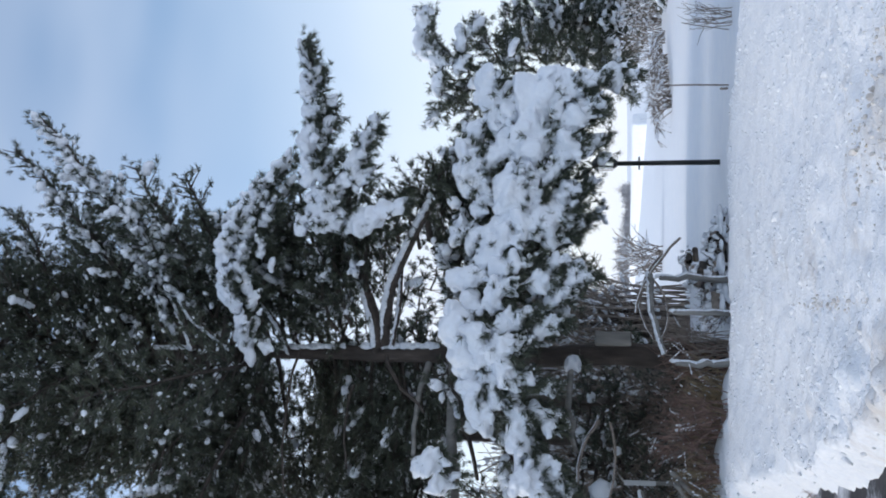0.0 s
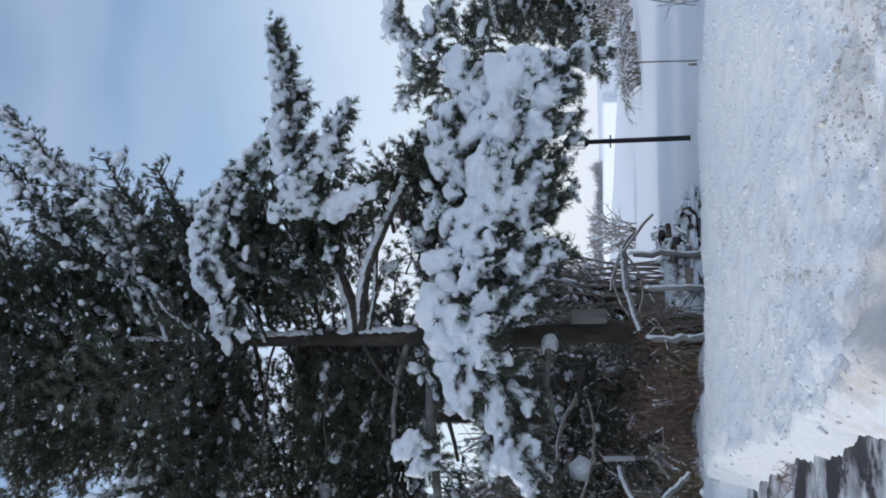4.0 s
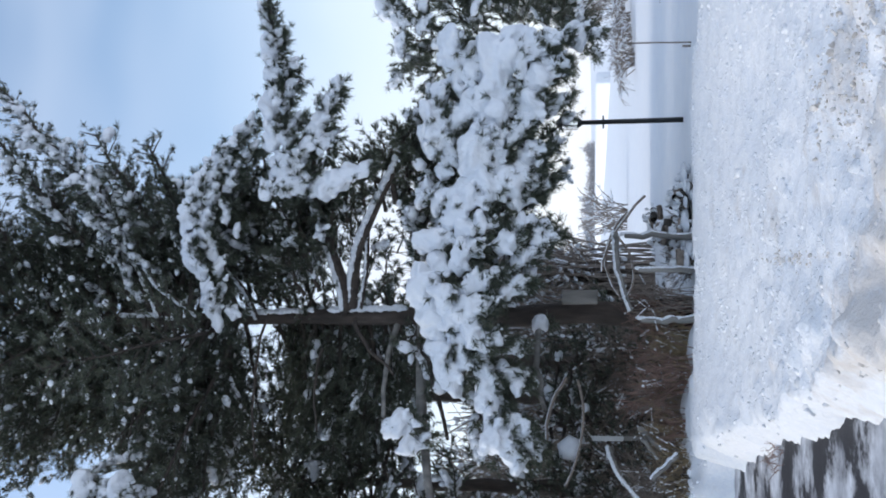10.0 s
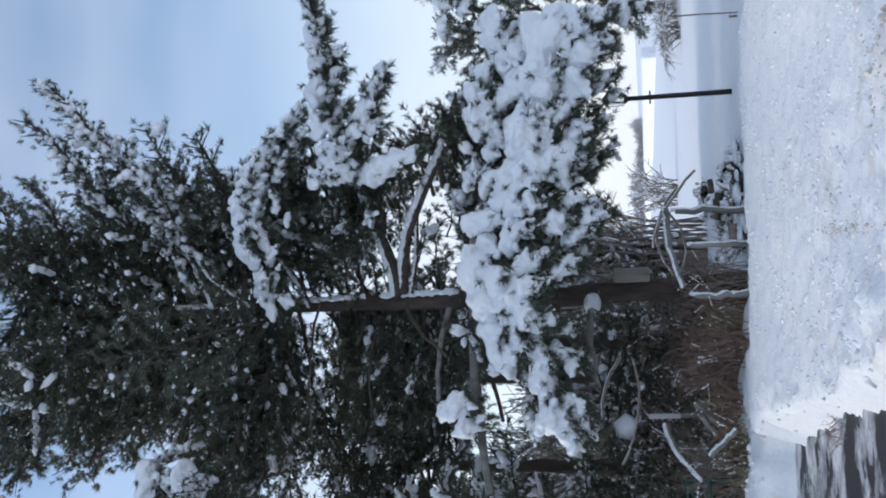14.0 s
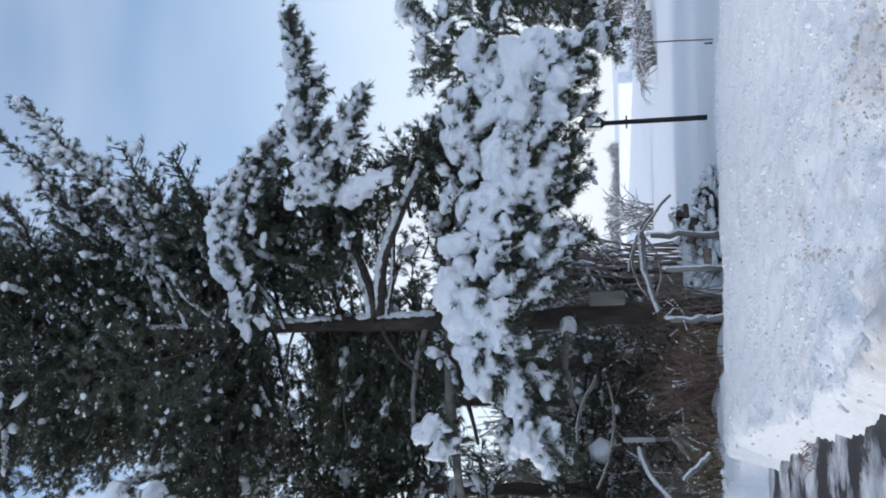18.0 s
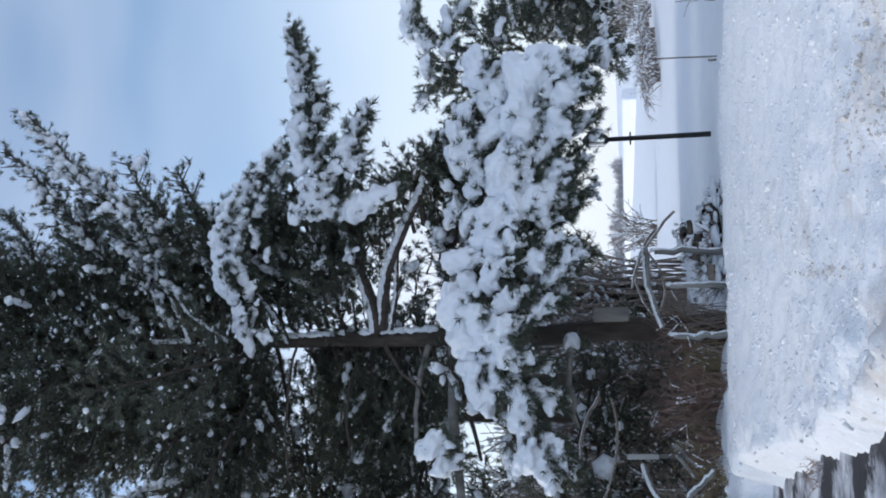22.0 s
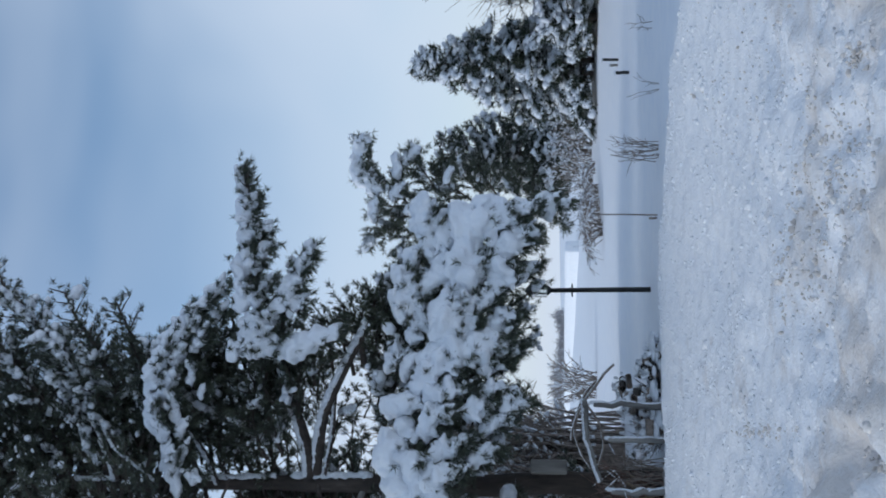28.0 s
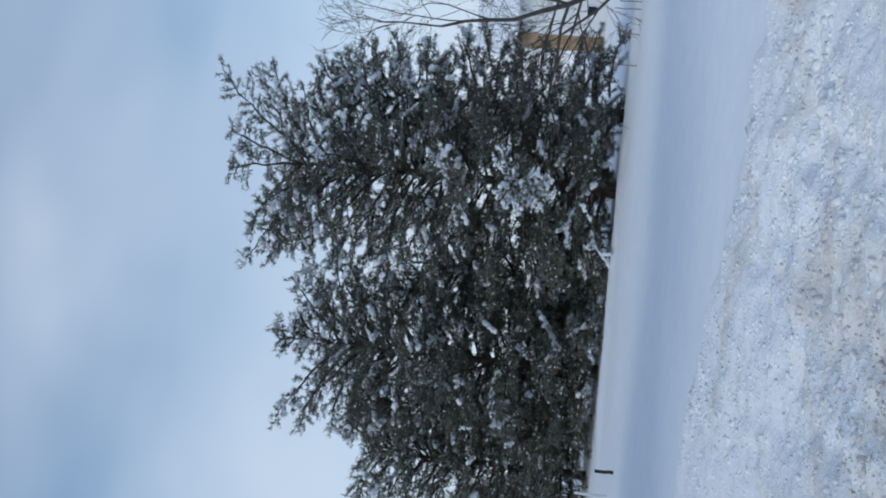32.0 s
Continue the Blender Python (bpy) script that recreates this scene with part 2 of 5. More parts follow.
class Pile:
    """Gathers many small pieces into one mesh."""

    def __init__(self):
        self.v, self.f, self.n = [], [], 0

    def add(self, v, f):
        self.v.append(v)
        self.f.append(f + self.n)
        self.n += len(v)

    def link(self, name, material, parent=None, label="", smooth=False):
        if self.n:
            return link_mesh(name, np.concatenate(self.v), np.concatenate(self.f), material, parent, label, smooth)


def tube(pile, pts, radii, sides=6, rough=0.0):
    """A tapered round limb along pts, in triangles."""
    pts, radii = np.asarray(pts, float), np.asarray(radii, float)
    tan = unit(np.gradient(pts, axis=0))
    ref = np.where(np.abs(tan[:, 2:3]) > 0.9, [[1.0, 0, 0]], [[0, 0, 1.0]])
    a = unit(np.cross(tan, ref))
    b = np.cross(tan, a)
    ang = np.linspace(0, 2 * np.pi, sides, endpoint=False)
    r = radii[:, None] * (1 + rough * rng.uniform(-1, 1, (len(pts), sides)))
    ring = pts[:, None] + r[..., None] * (np.cos(ang)[None, :, None] * a[:, None] + np.sin(ang)[None, :, None] * b[:, None])
    n = len(pts)
    i, j = np.meshgrid(np.arange(n - 1), np.arange(sides), indexing="ij")
    p, q = i * sides + j, i * sides + (j + 1) % sides
    f = np.concatenate([np.stack([p, q, q + sides], -1).reshape(-1, 3), np.stack([p, q + sides, p + sides], -1).reshape(-1, 3)])
    pile.add(ring.reshape(-1, 3), f)


def frames(axis):
    """Turn matrices whose third column is the axis, with a random roll about it."""
    axis = unit(axis)
    ref = unit(rng.normal(size=axis.shape))
    a = unit(np.cross(axis, ref))
    return np.stack([a, np.cross(axis, a), axis], -1)


def strew(pile, kinds, at, turns, sizes):
    """Copies of template meshes (corners, faces), one for each place."""
    pick = rng.integers(0, len(kinds), len(at))
    for k, (tv, tf) in enumerate(kinds):
        m = pick == k
        if m.any():
            v = np.einsum("nij,nkj->nki", turns[m], tv[None] * sizes[m][:, None]) + at[m][:, None]
            f = tf[None] + (np.arange(m.sum()) * len(tv))[:, None, None]
            pile.add(v.reshape(-1, 3), f.reshape(-1, tf.shape[1]))


def ball(level, lumps, seed, flat=1.0):
    bm = bmesh.new()
    bmesh.ops.create_icosphere(bm, subdivisions=level, radius=1.0)
    bm.verts.ensure_lookup_table()
    v = np.array([p.co[:] for p in bm.verts])
    f = np.array([[p.index for p in t.verts] for t in bm.faces])
    bm.free()
    k = np.array([noise.noise(Vector(p * 1.3 + seed * 7.1)) + 0.5 * noise.noise(Vector(p * 3.1 + seed * 3.3)) for p in v])
    v = v * (1 + lumps * k)[:, None]
    v[:, 2] *= flat
    v[:, 2] = np.where(v[:, 2] < 0, v[:, 2] * 0.6, v[:, 2])
    return v, f


def spray(seed, count, length, width, cone):
    """A tuft of needles standing out round its axis."""
    r = np.random.default_rng(seed)
    th, up = r.uniform(0, 2 * np.pi, count), np.cos(r.uniform(0.1, cone, count))
    d = np.stack([np.sqrt(1 - up**2) * np.cos(th), np.sqrt(1 - up**2) * np.sin(th), up], -1)
    side = unit(np.cross(d, r.normal(size=d.shape)))
    ln = length * r.uniform(0.65, 1.1, count)[:, None]
    base = d * 0.1 * ln + np.array([0, 0, 1.0]) * r.uniform(-0.5, 0.35, count)[:, None] * length
    v = np.stack([base - side * width / 2, base + side * width / 2, base + d * ln], 1).reshape(-1, 3)
    return v, np.arange(3 * count).reshape(-1, 3)


BALLS = [ball(2, 0.34, s, 0.72) for s in range(7)]
SMALL_BALLS = [ball(1, 0.24, s + 20, 0.75) for s in range(5)]
CHUNKS = [ball(1, 0.7, s + 40, 0.8) for s in range(10)]
MID_TUFTS = [spray(s + 110, 16, 0.105, 0.0145, 1.1) for s in range(6)]
TUFTS = [spray(s, 26, 0.098, 0.0098, 1.15) for s in range(6)]
FAR_TUFTS = [spray(s + 50, 9, 0.26, 0.035, 1.2) for s in range(6)]
SPRIGS = [spray(s + 80, 11, 0.165, 0.019, 1.25) for s in range(6)]


def bend(p0, p1, lift, n):
    """A curve from p0 to p1 whose middle is raised by lift."""
    s = np.linspace(0, 1, n)[:, None]
    return p0 + (p1 - p0) * s + np.array([0, 0, 1.0]) * lift * 4 * s * (1 - s)


LOBES = bpy.data.textures.new("snow_lobes", "CLOUDS")
LOBES.noise_scale, LOBES.noise_depth = 0.075, 2


class Foliage:
    """Wood, needles and snow of a tree or of one bough."""

    def __init__(self, tufts=TUFTS, balls=SMALL_BALLS):
        self.wood, self.green, self.white = Pile(), Pile(), Pile()
        self.tufts, self.balls = tufts, balls

    def bough(self, p0, p1, lift=0.0, thick=0.05, spread=0.8, gap=0.11, tuft=1.0, snow=0.5, lump=0.13, start=0.2, tilt=0.35, sides=6, hang=0.0, fleck=0.0):
        """A limb with side twigs in a loose plane, tufts along them, and snow lying on top."""
        p0, p1 = np.asarray(p0, float), np.asarray(p1, float)
        length = np.linalg.norm(p1 - p0)
        line = bend(p0, p1, lift, 9)
        line[1:-1] += rng.normal(0, 0.02 * length ** 0.5, (7, 3))
        tube(self.wood, line, np.linspace(thick, thick * 0.22, 9), sides)
        n = max(4, int(length * (1 - start) / gap))
        s = start + (1 - start) * (np.arange(n) + rng.uniform(0, 1, n)) / n
        at = np.stack([np.interp(s * 8, np.arange(9), line[:, k]) for k in range(3)], -1)
        tan = unit(np.gradient(line, axis=0))[np.minimum((s * 8).astype(int), 8)]
        flat = unit(np.cross(tan, [0, 0, 1.0]) + 1e-6)
        up = np.cross(flat, tan)
        sign = np.where(np.arange(n) % 2 == 0, 1.0, -1.0)
        ang = rng.normal(0.1, tilt, n)
        out = unit(0.75 * tan + (np.cos(ang) * sign)[:, None] * flat + np.sin(np.abs(ang))[:, None] * up * np.sign(ang)[:, None])
        reach = spread * (1.12 - s ** 2 * 0.75) * np.minimum(1, 0.35 + 2.2 * (s - start)) * rng.uniform(0.55, 1.15, n)
        tips, dirs, snowy, lie, fingers, ways = [], [], [], [], [], []
        for a, o, r in zip(at, out, reach):
            e = a + o * r + np.array([0, 0, -(0.08 * snow + hang) * r])
            tube(self.wood, np.stack([a, (a + e) / 2 + [0, 0, 0.03 * r], e]), np.array([thick * 0.25, thick * 0.15, 0.004]) + 0.002, 3)
            m = max(2, int(r / (0.068 * tuft)))
            q = np.linspace(0.25, 1.0, m)[:, None]
            laden = rng.random() < snow
            sink = np.array([0, 0.03, -lump * 0.55]) if laden and lump > 0.08 else np.zeros(3)
            tips.append(a + (e - a) * q + rng.normal(0, 0.045 * tuft, (m, 3)) + sink)
            dirs.append(np.repeat(o[None], m, 0) + rng.normal(0, 0.45, (m, 3)) + [0, 0, 0.25])
            if laden:
                k = max(2, int(r / (lump * 0.62)))
                q = np.linspace(0.1, 0.92, k)[:, None]
                snowy.append(a + (e - a) * q + rng.normal(0, lump * 0.28, (k, 3)) + [0, 0, lump * 0.35])
                lie.append(np.repeat((e - a)[None] / r, k, 0))
                for _ in range(2 + int(r * 7)):
                    way = unit(unit(e - a) + rng.normal(0, 0.55, 3) + [0, -0.1, -0.15])
                    fingers.append(a + (e - a) * rng.uniform(0.3, 1.0) + way * lump * 0.9)
                    ways.append(way)
        k = max(2, int(length * (1 - start) * 6 * tuft))
        q = start + (1 - start) * rng.random(k)
        along = np.stack([np.interp(q * 8, np.arange(9), line[:, c]) for c in range(3)], -1)
        tips.append(along), dirs.append(unit(p1 - p0)[None] + rng.normal(0, 0.6, (k, 3)))
        if snow > 0.3:
            k = max(2, int(length / (lump * 0.7)))
            q = start * 0.5 + (1 - start * 0.5) * (np.arange(k) + 0.5) / k
            snowy.append(np.stack([np.interp(q * 8, np.arange(9), line[:, c]) for c in range(3)], -1) + [0, 0, lump * 0.5 + thick])
            lie.append(np.repeat(unit(p1 - p0)[None], k, 0))
        tips, dirs = np.concatenate(tips), np.concatenate(dirs)
        strew(self.green, self.tufts, tips, frames(dirs), np.full((len(tips), 1), tuft) * rng.uniform(0.75, 1.2, (len(tips), 1)))
        if fleck:
            at = tips[rng.random(len(tips)) < fleck]
            if len(at):
                strew(self.white, SMALL_BALLS, at + [0, -0.02, 0.035 * tuft], frames(rng.normal(0, 1, (len(at), 3)) * [1, 1, 0.4]),
                      tuft * rng.lognormal(0, 0.45, (len(at), 1)) * rng.uniform(0.6, 1.4, (len(at), 3)) * np.array([[0.019, 0.022, 0.046]]))
        if snowy:
            pts = np.concatenate(snowy)
            axis = np.concatenate(lie) + rng.normal(0, 0.22, (len(pts), 3))
            turn = frames(axis)
            if lump > 0.08:
                # pads lying flat over the twigs, with narrow fingers out to the tips
                along = unit(axis)
                over = unit(np.cross(along, np.cross([0.0, -0.35, 1.0], along)) + rng.normal(0, 0.2, (len(pts), 3)))
                wide = unit(np.cross(over, along))
                turn = np.stack([wide, np.cross(along, wide), along], -1)
                shape = np.array([1.3, 0.66, 1.7])
            else:
                shape = np.array([0.95, 0.95, 1.75])
            size = lump * 0.74 * np.minimum(rng.lognormal(0, 0.4, (len(pts), 1)), 1.7) * rng.uniform(0.75, 1.25, (len(pts), 3)) * shape
            strew(self.white, self.balls, pts, turn, size)
            if fingers and lump > 0.08:
                n = len(fingers)
                ends, ways = np.array(fingers), np.array(ways)
                for shift in (0.0, 0.07):
                    strew(self.white, SMALL_BALLS, ends + ways * shift + [0, 0, 0.03], frames(ways), rng.uniform(0.7, 1.25, (n, 1)) * np.array([[0.036, 0.036, 0.085]]))
        return line

    def cushion(self, pts, r, fringe=1.0, taper=0.7, way=(0.0, -0.45, -0.75), backing=1.0, grain=1.0):
        """A thick pillow of snow along a bough: lobes at its rim, snow fingers on the twigs below and needles showing between them."""
        pts = np.asarray(pts, float)
        q = np.linspace(0, len(pts) - 1, 48)
        line = np.stack([np.interp(q, np.arange(len(pts)), pts[:, c]) for c in range(3)], -1)
        for _ in range(5):
            line[1:-1] = (line[:-2] + line[1:-1] * 2 + line[2:]) / 4
        length = np.linalg.norm(np.diff(line, axis=0), axis=1).sum()
        tan = unit(np.gradient(line, axis=0))
        pick = lambda u: (u * 47).astype(int)
        size = lambda u: r * (taper + (1 - taper) * np.sin(np.pi * np.clip(u * 0.9 + 0.1, 0, 1)))
        tube(self.wood, line - [0, -0.08, r * 0.75], np.linspace(0.03, 0.008, 48), 5)
        n = int(length / (r * 0.3)) + 5
        u = (np.arange(n) + rng.random(n)) / n
        at = line[pick(u)] + rng.normal(0, 0.32, (n, 3)) * size(u)[:, None] * [1, 1, 0.7]
        strew(self.white, BALLS, at, frames(rng.normal(size=(n, 3)) * 0.5 + [0, 0, 1.0]), size(u)[:, None] * rng.uniform(0.62, 1.08, (n, 1)) * np.array([[1.05, 1.05, 0.88]]))
        n = int(length / (r * 0.16)) + 8
        u = rng.random(n)
        out = unit(rng.normal(size=(n, 3)) + [0, -0.7, -0.1])
        at = line[pick(u)] + out * size(u)[:, None] * rng.uniform(0.7, 1.0, (n, 1))
        strew(self.white, BALLS, at, frames(out), size(u)[:, None] * rng.uniform(0.24, 0.46, (n, 1)) * np.array([[1.1, 1.1, 0.8]]))
        n = int(length / (0.018 * grain) * fringe)
        if n:
            u = rng.random(n)
            out = unit(np.array(way) + rng.normal(0, 0.42, (n, 3)) + tan[pick(u)] * 0.45)
            reach = size(u) * rng.uniform(0.7, 1.05, n) + rng.uniform(0, 0.1 * grain, n)
            at = line[pick(u)] + out * reach[:, None]
            snowy = rng.random(n) < 0.42
            w = rng.uniform(0.7, 1.35, (n, 1))
            for shift in (0.0, 0.08):
                strew(self.white, SMALL_BALLS, (at + out * shift * grain + np.array([0, -0.02, 0.03]) * grain)[snowy], frames(out[snowy]), (w * np.array([[0.058, 0.058, 0.075]]) * grain * (1 - shift * 4))[snowy])
            strew(self.green, self.tufts, at + out * 0.07 * grain + [0, -0.02, -0.03 * grain], frames(out + rng.normal(0, 0.25, (n, 3))), rng.uniform(0.8, 1.3, (n, 1)))
        n = int(length / (0.013 * grain) * backing)
        u = rng.random(n)
        out = unit(np.array(way) + [0, 0.5, 0] + rng.normal(0, 0.6, (n, 3)))
        at = line[pick(u)] + out * (size(u) * rng.uniform(0.5, 1.15, n))[:, None] + [0, 0.05, -0.05]
        strew(self.green, self.tufts, at, frames(out + rng.normal(0, 0.4, (n, 3))), rng.uniform(0.8, 1.3, (n, 1)))
        return line

    def link(self, parent, green, bark=BARK, names=("limb", "needles", "snow_load"), inner=False, melt=0.0, lumps=0.06):
        wood = self.wood.link(names[0], bark, parent, smooth=True)
        under = wood if inner else parent
        leaves = self.green.link(names[1], green, under)
        if leaves:
            tagged(leaves, kind="stuff")
        snow = self.white.link(names[2], ICE_CRUST, under, "white clumps of snow", smooth=True)
        if snow:
            tagged(snow, kind="stuff")
            if melt:
                fuse = snow.modifiers.new("fuse", "REMESH")
                fuse.mode, fuse.voxel_size, fuse.use_smooth_shade = "VOXEL", melt, True
                soften = snow.modifiers.new("soften", "SMOOTH")
                soften.factor, soften.iterations = 0.5, 2
                lobes = snow.modifiers.new("lobes", "DISPLACE")
                lobes.texture, lobes.texture_coords, lobes.strength, lobes.mid_level = LOBES, "LOCAL", lumps, 0.5
        return wood


def vnoise(x, y, seed=0):
    """Smooth value noise, about -1 to 1."""
    xi, yi = np.floor(x).astype(np.int64), np.floor(y).astype(np.int64)
    fx, fy = x - xi, y - yi
    fx, fy = fx * fx * (3 - 2 * fx), fy * fy * (3 - 2 * fy)

    def h(a, b):
        k = (a * 374761393 + b * 668265263 + seed * 1442695041) & 0xFFFFFFFF
        k = ((k ^ (k >> 13)) * 1274126177) & 0xFFFFFFFF
        return ((k ^ (k >> 16)) & 0xFFFF) / 32767.5 - 1

    top = h(xi, yi) * (1 - fx) + h(xi + 1, yi) * fx
    low = h(xi, yi + 1) * (1 - fx) + h(xi + 1, yi + 1) * fx
    return top * (1 - fy) + low * fy


# ---- ground: field, ploughed bank and drive ----
FIELD_Z = 0.2


def smooth(a, b, x):
    t = np.clip((x - a) / (b - a), 0, 1)
    return t * t * (3 - 2 * t)


def crest_distance(az):
    """How far off the crest of the ploughed bank runs, by azimuth."""
    return np.interp(az, [-60, -15, 6, 14.5, 20, 25, 39, 53, 75, 120], [12.4, 11.7, 11.4, 10.4, 9.3, 8.8, 7.2, 6.4, 6.0, 6.0])


def drive_side(x, y):
    """Metres by which a place lies on the bank's side of the drive's edge (negative: on the drive)."""
    near = (x + 1.27) * 0.958 + (y - 6.06) * 0.285
    far = y - 12.0
    wob = 0.06 * vnoise(x * 0.9 + 3, y * 0.9, 5) + 0.06 * vnoise(x * 2.3, y * 2.3, 72) + 0.035 * vnoise(x * 5, y * 5, 6) + 0.03 * vnoise(x * 13, y * 13, 7)
    return np.maximum(near, far) + wob


def ground_height(x, y):
    d, az = np.hypot(x, y), np.degrees(np.arctan2(x, y))
    c = crest_distance(az)
    side = drive_side(x, y)
    rise = smooth(-0.03, 0.22 + 0.08 * vnoise(x * 1.7, y * 1.7, 71), side)
    bank = 0.3 + 0.2 * smooth(c - 3.2, c - 0.1, d)
    back = smooth(c + 0.05, c + 1.1, d)
    field = FIELD_Z + 0.04 * vnoise(x * 0.09, y * 0.09, 1) * smooth(13, 30, d) * smooth(27, 20, az) + 0.018 * vnoise(x * 0.3 + y * 0.2, y * 0.3 - x * 0.2, 2) * smooth(27, 20, az) * smooth(12, 16, d)
    z = bank * (1 - back) + field * back
    rough = (1 - back) * rise * (1 + 0.9 * smooth(0.9, 0.2, side))
    z = z + rough * ((0.035 * vnoise(x * 6.3, y * 6.3, 21) + 0.04 * vnoise(x * 2.7, y * 2.7, 22)) * smooth(8.5, 5.0, d) + 0.035 * vnoise(x * 0.9 - y * 0.7, y * 0.9 + x * 0.7, 3) + 0.018 * vnoise(x * 2.6 + y * 1.1, y * 2.6 - x * 1.1, 4) + 0.008 * vnoise(x * 6.1 - y * 4.4, y * 6.1 + x * 4.4, 8)
                     + 0.012 * vnoise(x * 10.3 + y * 3.1, y * 10.3 - x * 3.1, 9) + 0.009 * vnoise(x * 19.0 - y * 6.0, y * 19.0 + x * 6.0, 10))
    far_bank = smooth(-0.1, 0.5, y - 12.0) * (1 - smooth(13.2, 15.0, y)) * smooth(1.0, -2.6, x + 0.6)
    z = z + far_bank * (0.22 + 0.1 * vnoise(x * 2.3, y * 2.3, 14) + 0.05 * vnoise(x * 6.1, y * 6.1, 15) + 0.015 * vnoise(x * 15, y * 15, 16))
    z = z * rise - 0.06 * (1 - rise)
    # the ridge along the far side of the field, under the trees
    ridge = np.exp(-((d - 26.5 - 0.05 * (az - 37)) / 0.4) ** 2) * smooth(24, 30, az) * smooth(66, 54, az)
    z = z + 0.16 * ridge
    return z + smooth(40, 260, d) * 0.35 + smooth(46, 60, d) * smooth(38, 46, az) * 0.7


def build_ground():
    az = np.concatenate([np.arange(-180, -31, 4.0), np.arange(-28, 62, 0.31), np.arange(64, 180, 4.0)])
    rad = np.concatenate([[0.02, 0.6, 1.4, 2.2, 3.0, 3.6], np.geomspace(4.0, 13.2, 220), np.geomspace(13.3, 34, 80), np.geomspace(35, 3000, 40)])
    a, r = np.meshgrid(np.radians(az), rad, indexing="ij")
    x, y = r * np.sin(a), r * np.cos(a)
    z = ground_height(x, y)
    n, m = a.shape
    i, j = np.meshgrid(np.arange(n), np.arange(m - 1), indexing="ij")
    p, q = i * m + j, ((i + 1) % n) * m + j
    quads = np.stack([p, p + 1, q + 1, q], -1).reshape(-1, 4)
    mid = np.stack([x, y], -1).reshape(-1, 2)[quads].mean(1)
    d, az_q = np.hypot(mid[:, 0], mid[:, 1]), np.degrees(np.arctan2(mid[:, 0], mid[:, 1]))
    ob = link_mesh("ground", np.stack([x, y, z], -1).reshape(-1, 3), quads[:, ::-1], SNOW, smooth=True)
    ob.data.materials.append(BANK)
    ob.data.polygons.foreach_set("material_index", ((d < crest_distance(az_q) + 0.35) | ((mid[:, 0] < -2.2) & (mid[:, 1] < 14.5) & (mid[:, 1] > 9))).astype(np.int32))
    return tagged(ob, "snow-covered field with a ploughed snow bank", "ground", kind="structure")


ground = build_ground()


def ground_at(x, y):
    return float(ground_height(np.array([float(x)]), np.array([float(y)]))[0])


def on_ground(az, d):
    x, y = d * math.sin(radians(az)), d * math.cos(radians(az))
    return np.array([x, y, ground_at(x, y)])


def build_drive():
    xs, ys = np.linspace(-14, 4, 90), np.linspace(-6, 12.5, 110)
    x, y = np.meshgrid(xs, ys, indexing="ij")
    z = 0.006 * vnoise(x * 2, y * 2, 11) + 0.012 * np.maximum(0, vnoise(x * 0.9, y * 2.2, 12))
    n, m = x.shape
    i, j = np.meshgrid(np.arange(n - 1), np.arange(m - 1), indexing="ij")
    p = i * m + j
    quads = np.stack([p, p + m, p + m + 1, p + 1], -1).reshape(-1, 4)
    ob = link_mesh("road", np.stack([x, y, z], -1).reshape(-1, 3), quads, DRIVE, smooth=True)
    return tagged(ob, "wet black drive with patches of packed snow", "road", kind="structure")


build_drive()


def build_chunks():
    """Clods of snow thrown up on the bank by the plough."""
    pile = Pile()
    n = 16000
    az = -17 + 74 * rng.random(n)
    c = crest_distance(az)
    d = np.sqrt(3.3 ** 2 + ((c + 0.05) ** 2 - 3.3 ** 2) * rng.random(n))
    x, y = d * np.sin(np.radians(az)), d * np.cos(np.radians(az))
    ok = drive_side(x, y) > 0.03 + 0.3 * rng.random(n)
    x, y, d = x[ok], y[ok], d[ok]
    size = np.clip(0.0145 * rng.lognormal(0, 0.5, len(x)), 0.006, 0.036) * (1 + 0.5 * vnoise(x * 1.7, y * 1.7, 61))
    size = np.where(rng.random(len(x)) < 0.015, size * 1.9, size)
    at = np.stack([x, y, ground_height(x, y) - size * 0.5], -1)
    strew(pile, CHUNKS, at, frames(rng.normal(size=(len(x), 3))), size[:, None] * rng.uniform(0.7, 1.3, (len(x), 3)))
    n = 420
    x, y = rng.uniform(-9, -2.9, n), 12.2 + 1.5 * rng.random(n)
    size = 0.02 * rng.lognormal(0, 0.45, n)
    at = np.stack([x, y, ground_height(x, y) + size * 0.2], -1)
    strew(pile, CHUNKS, at, frames(rng.normal(size=(n, 3))), size[:, None] * rng.uniform(0.7, 1.5, (n, 3)))
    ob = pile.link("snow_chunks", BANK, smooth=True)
    tagged(ob, "small clods of ploughed snow", "snow", kind="stuff")


build_chunks()


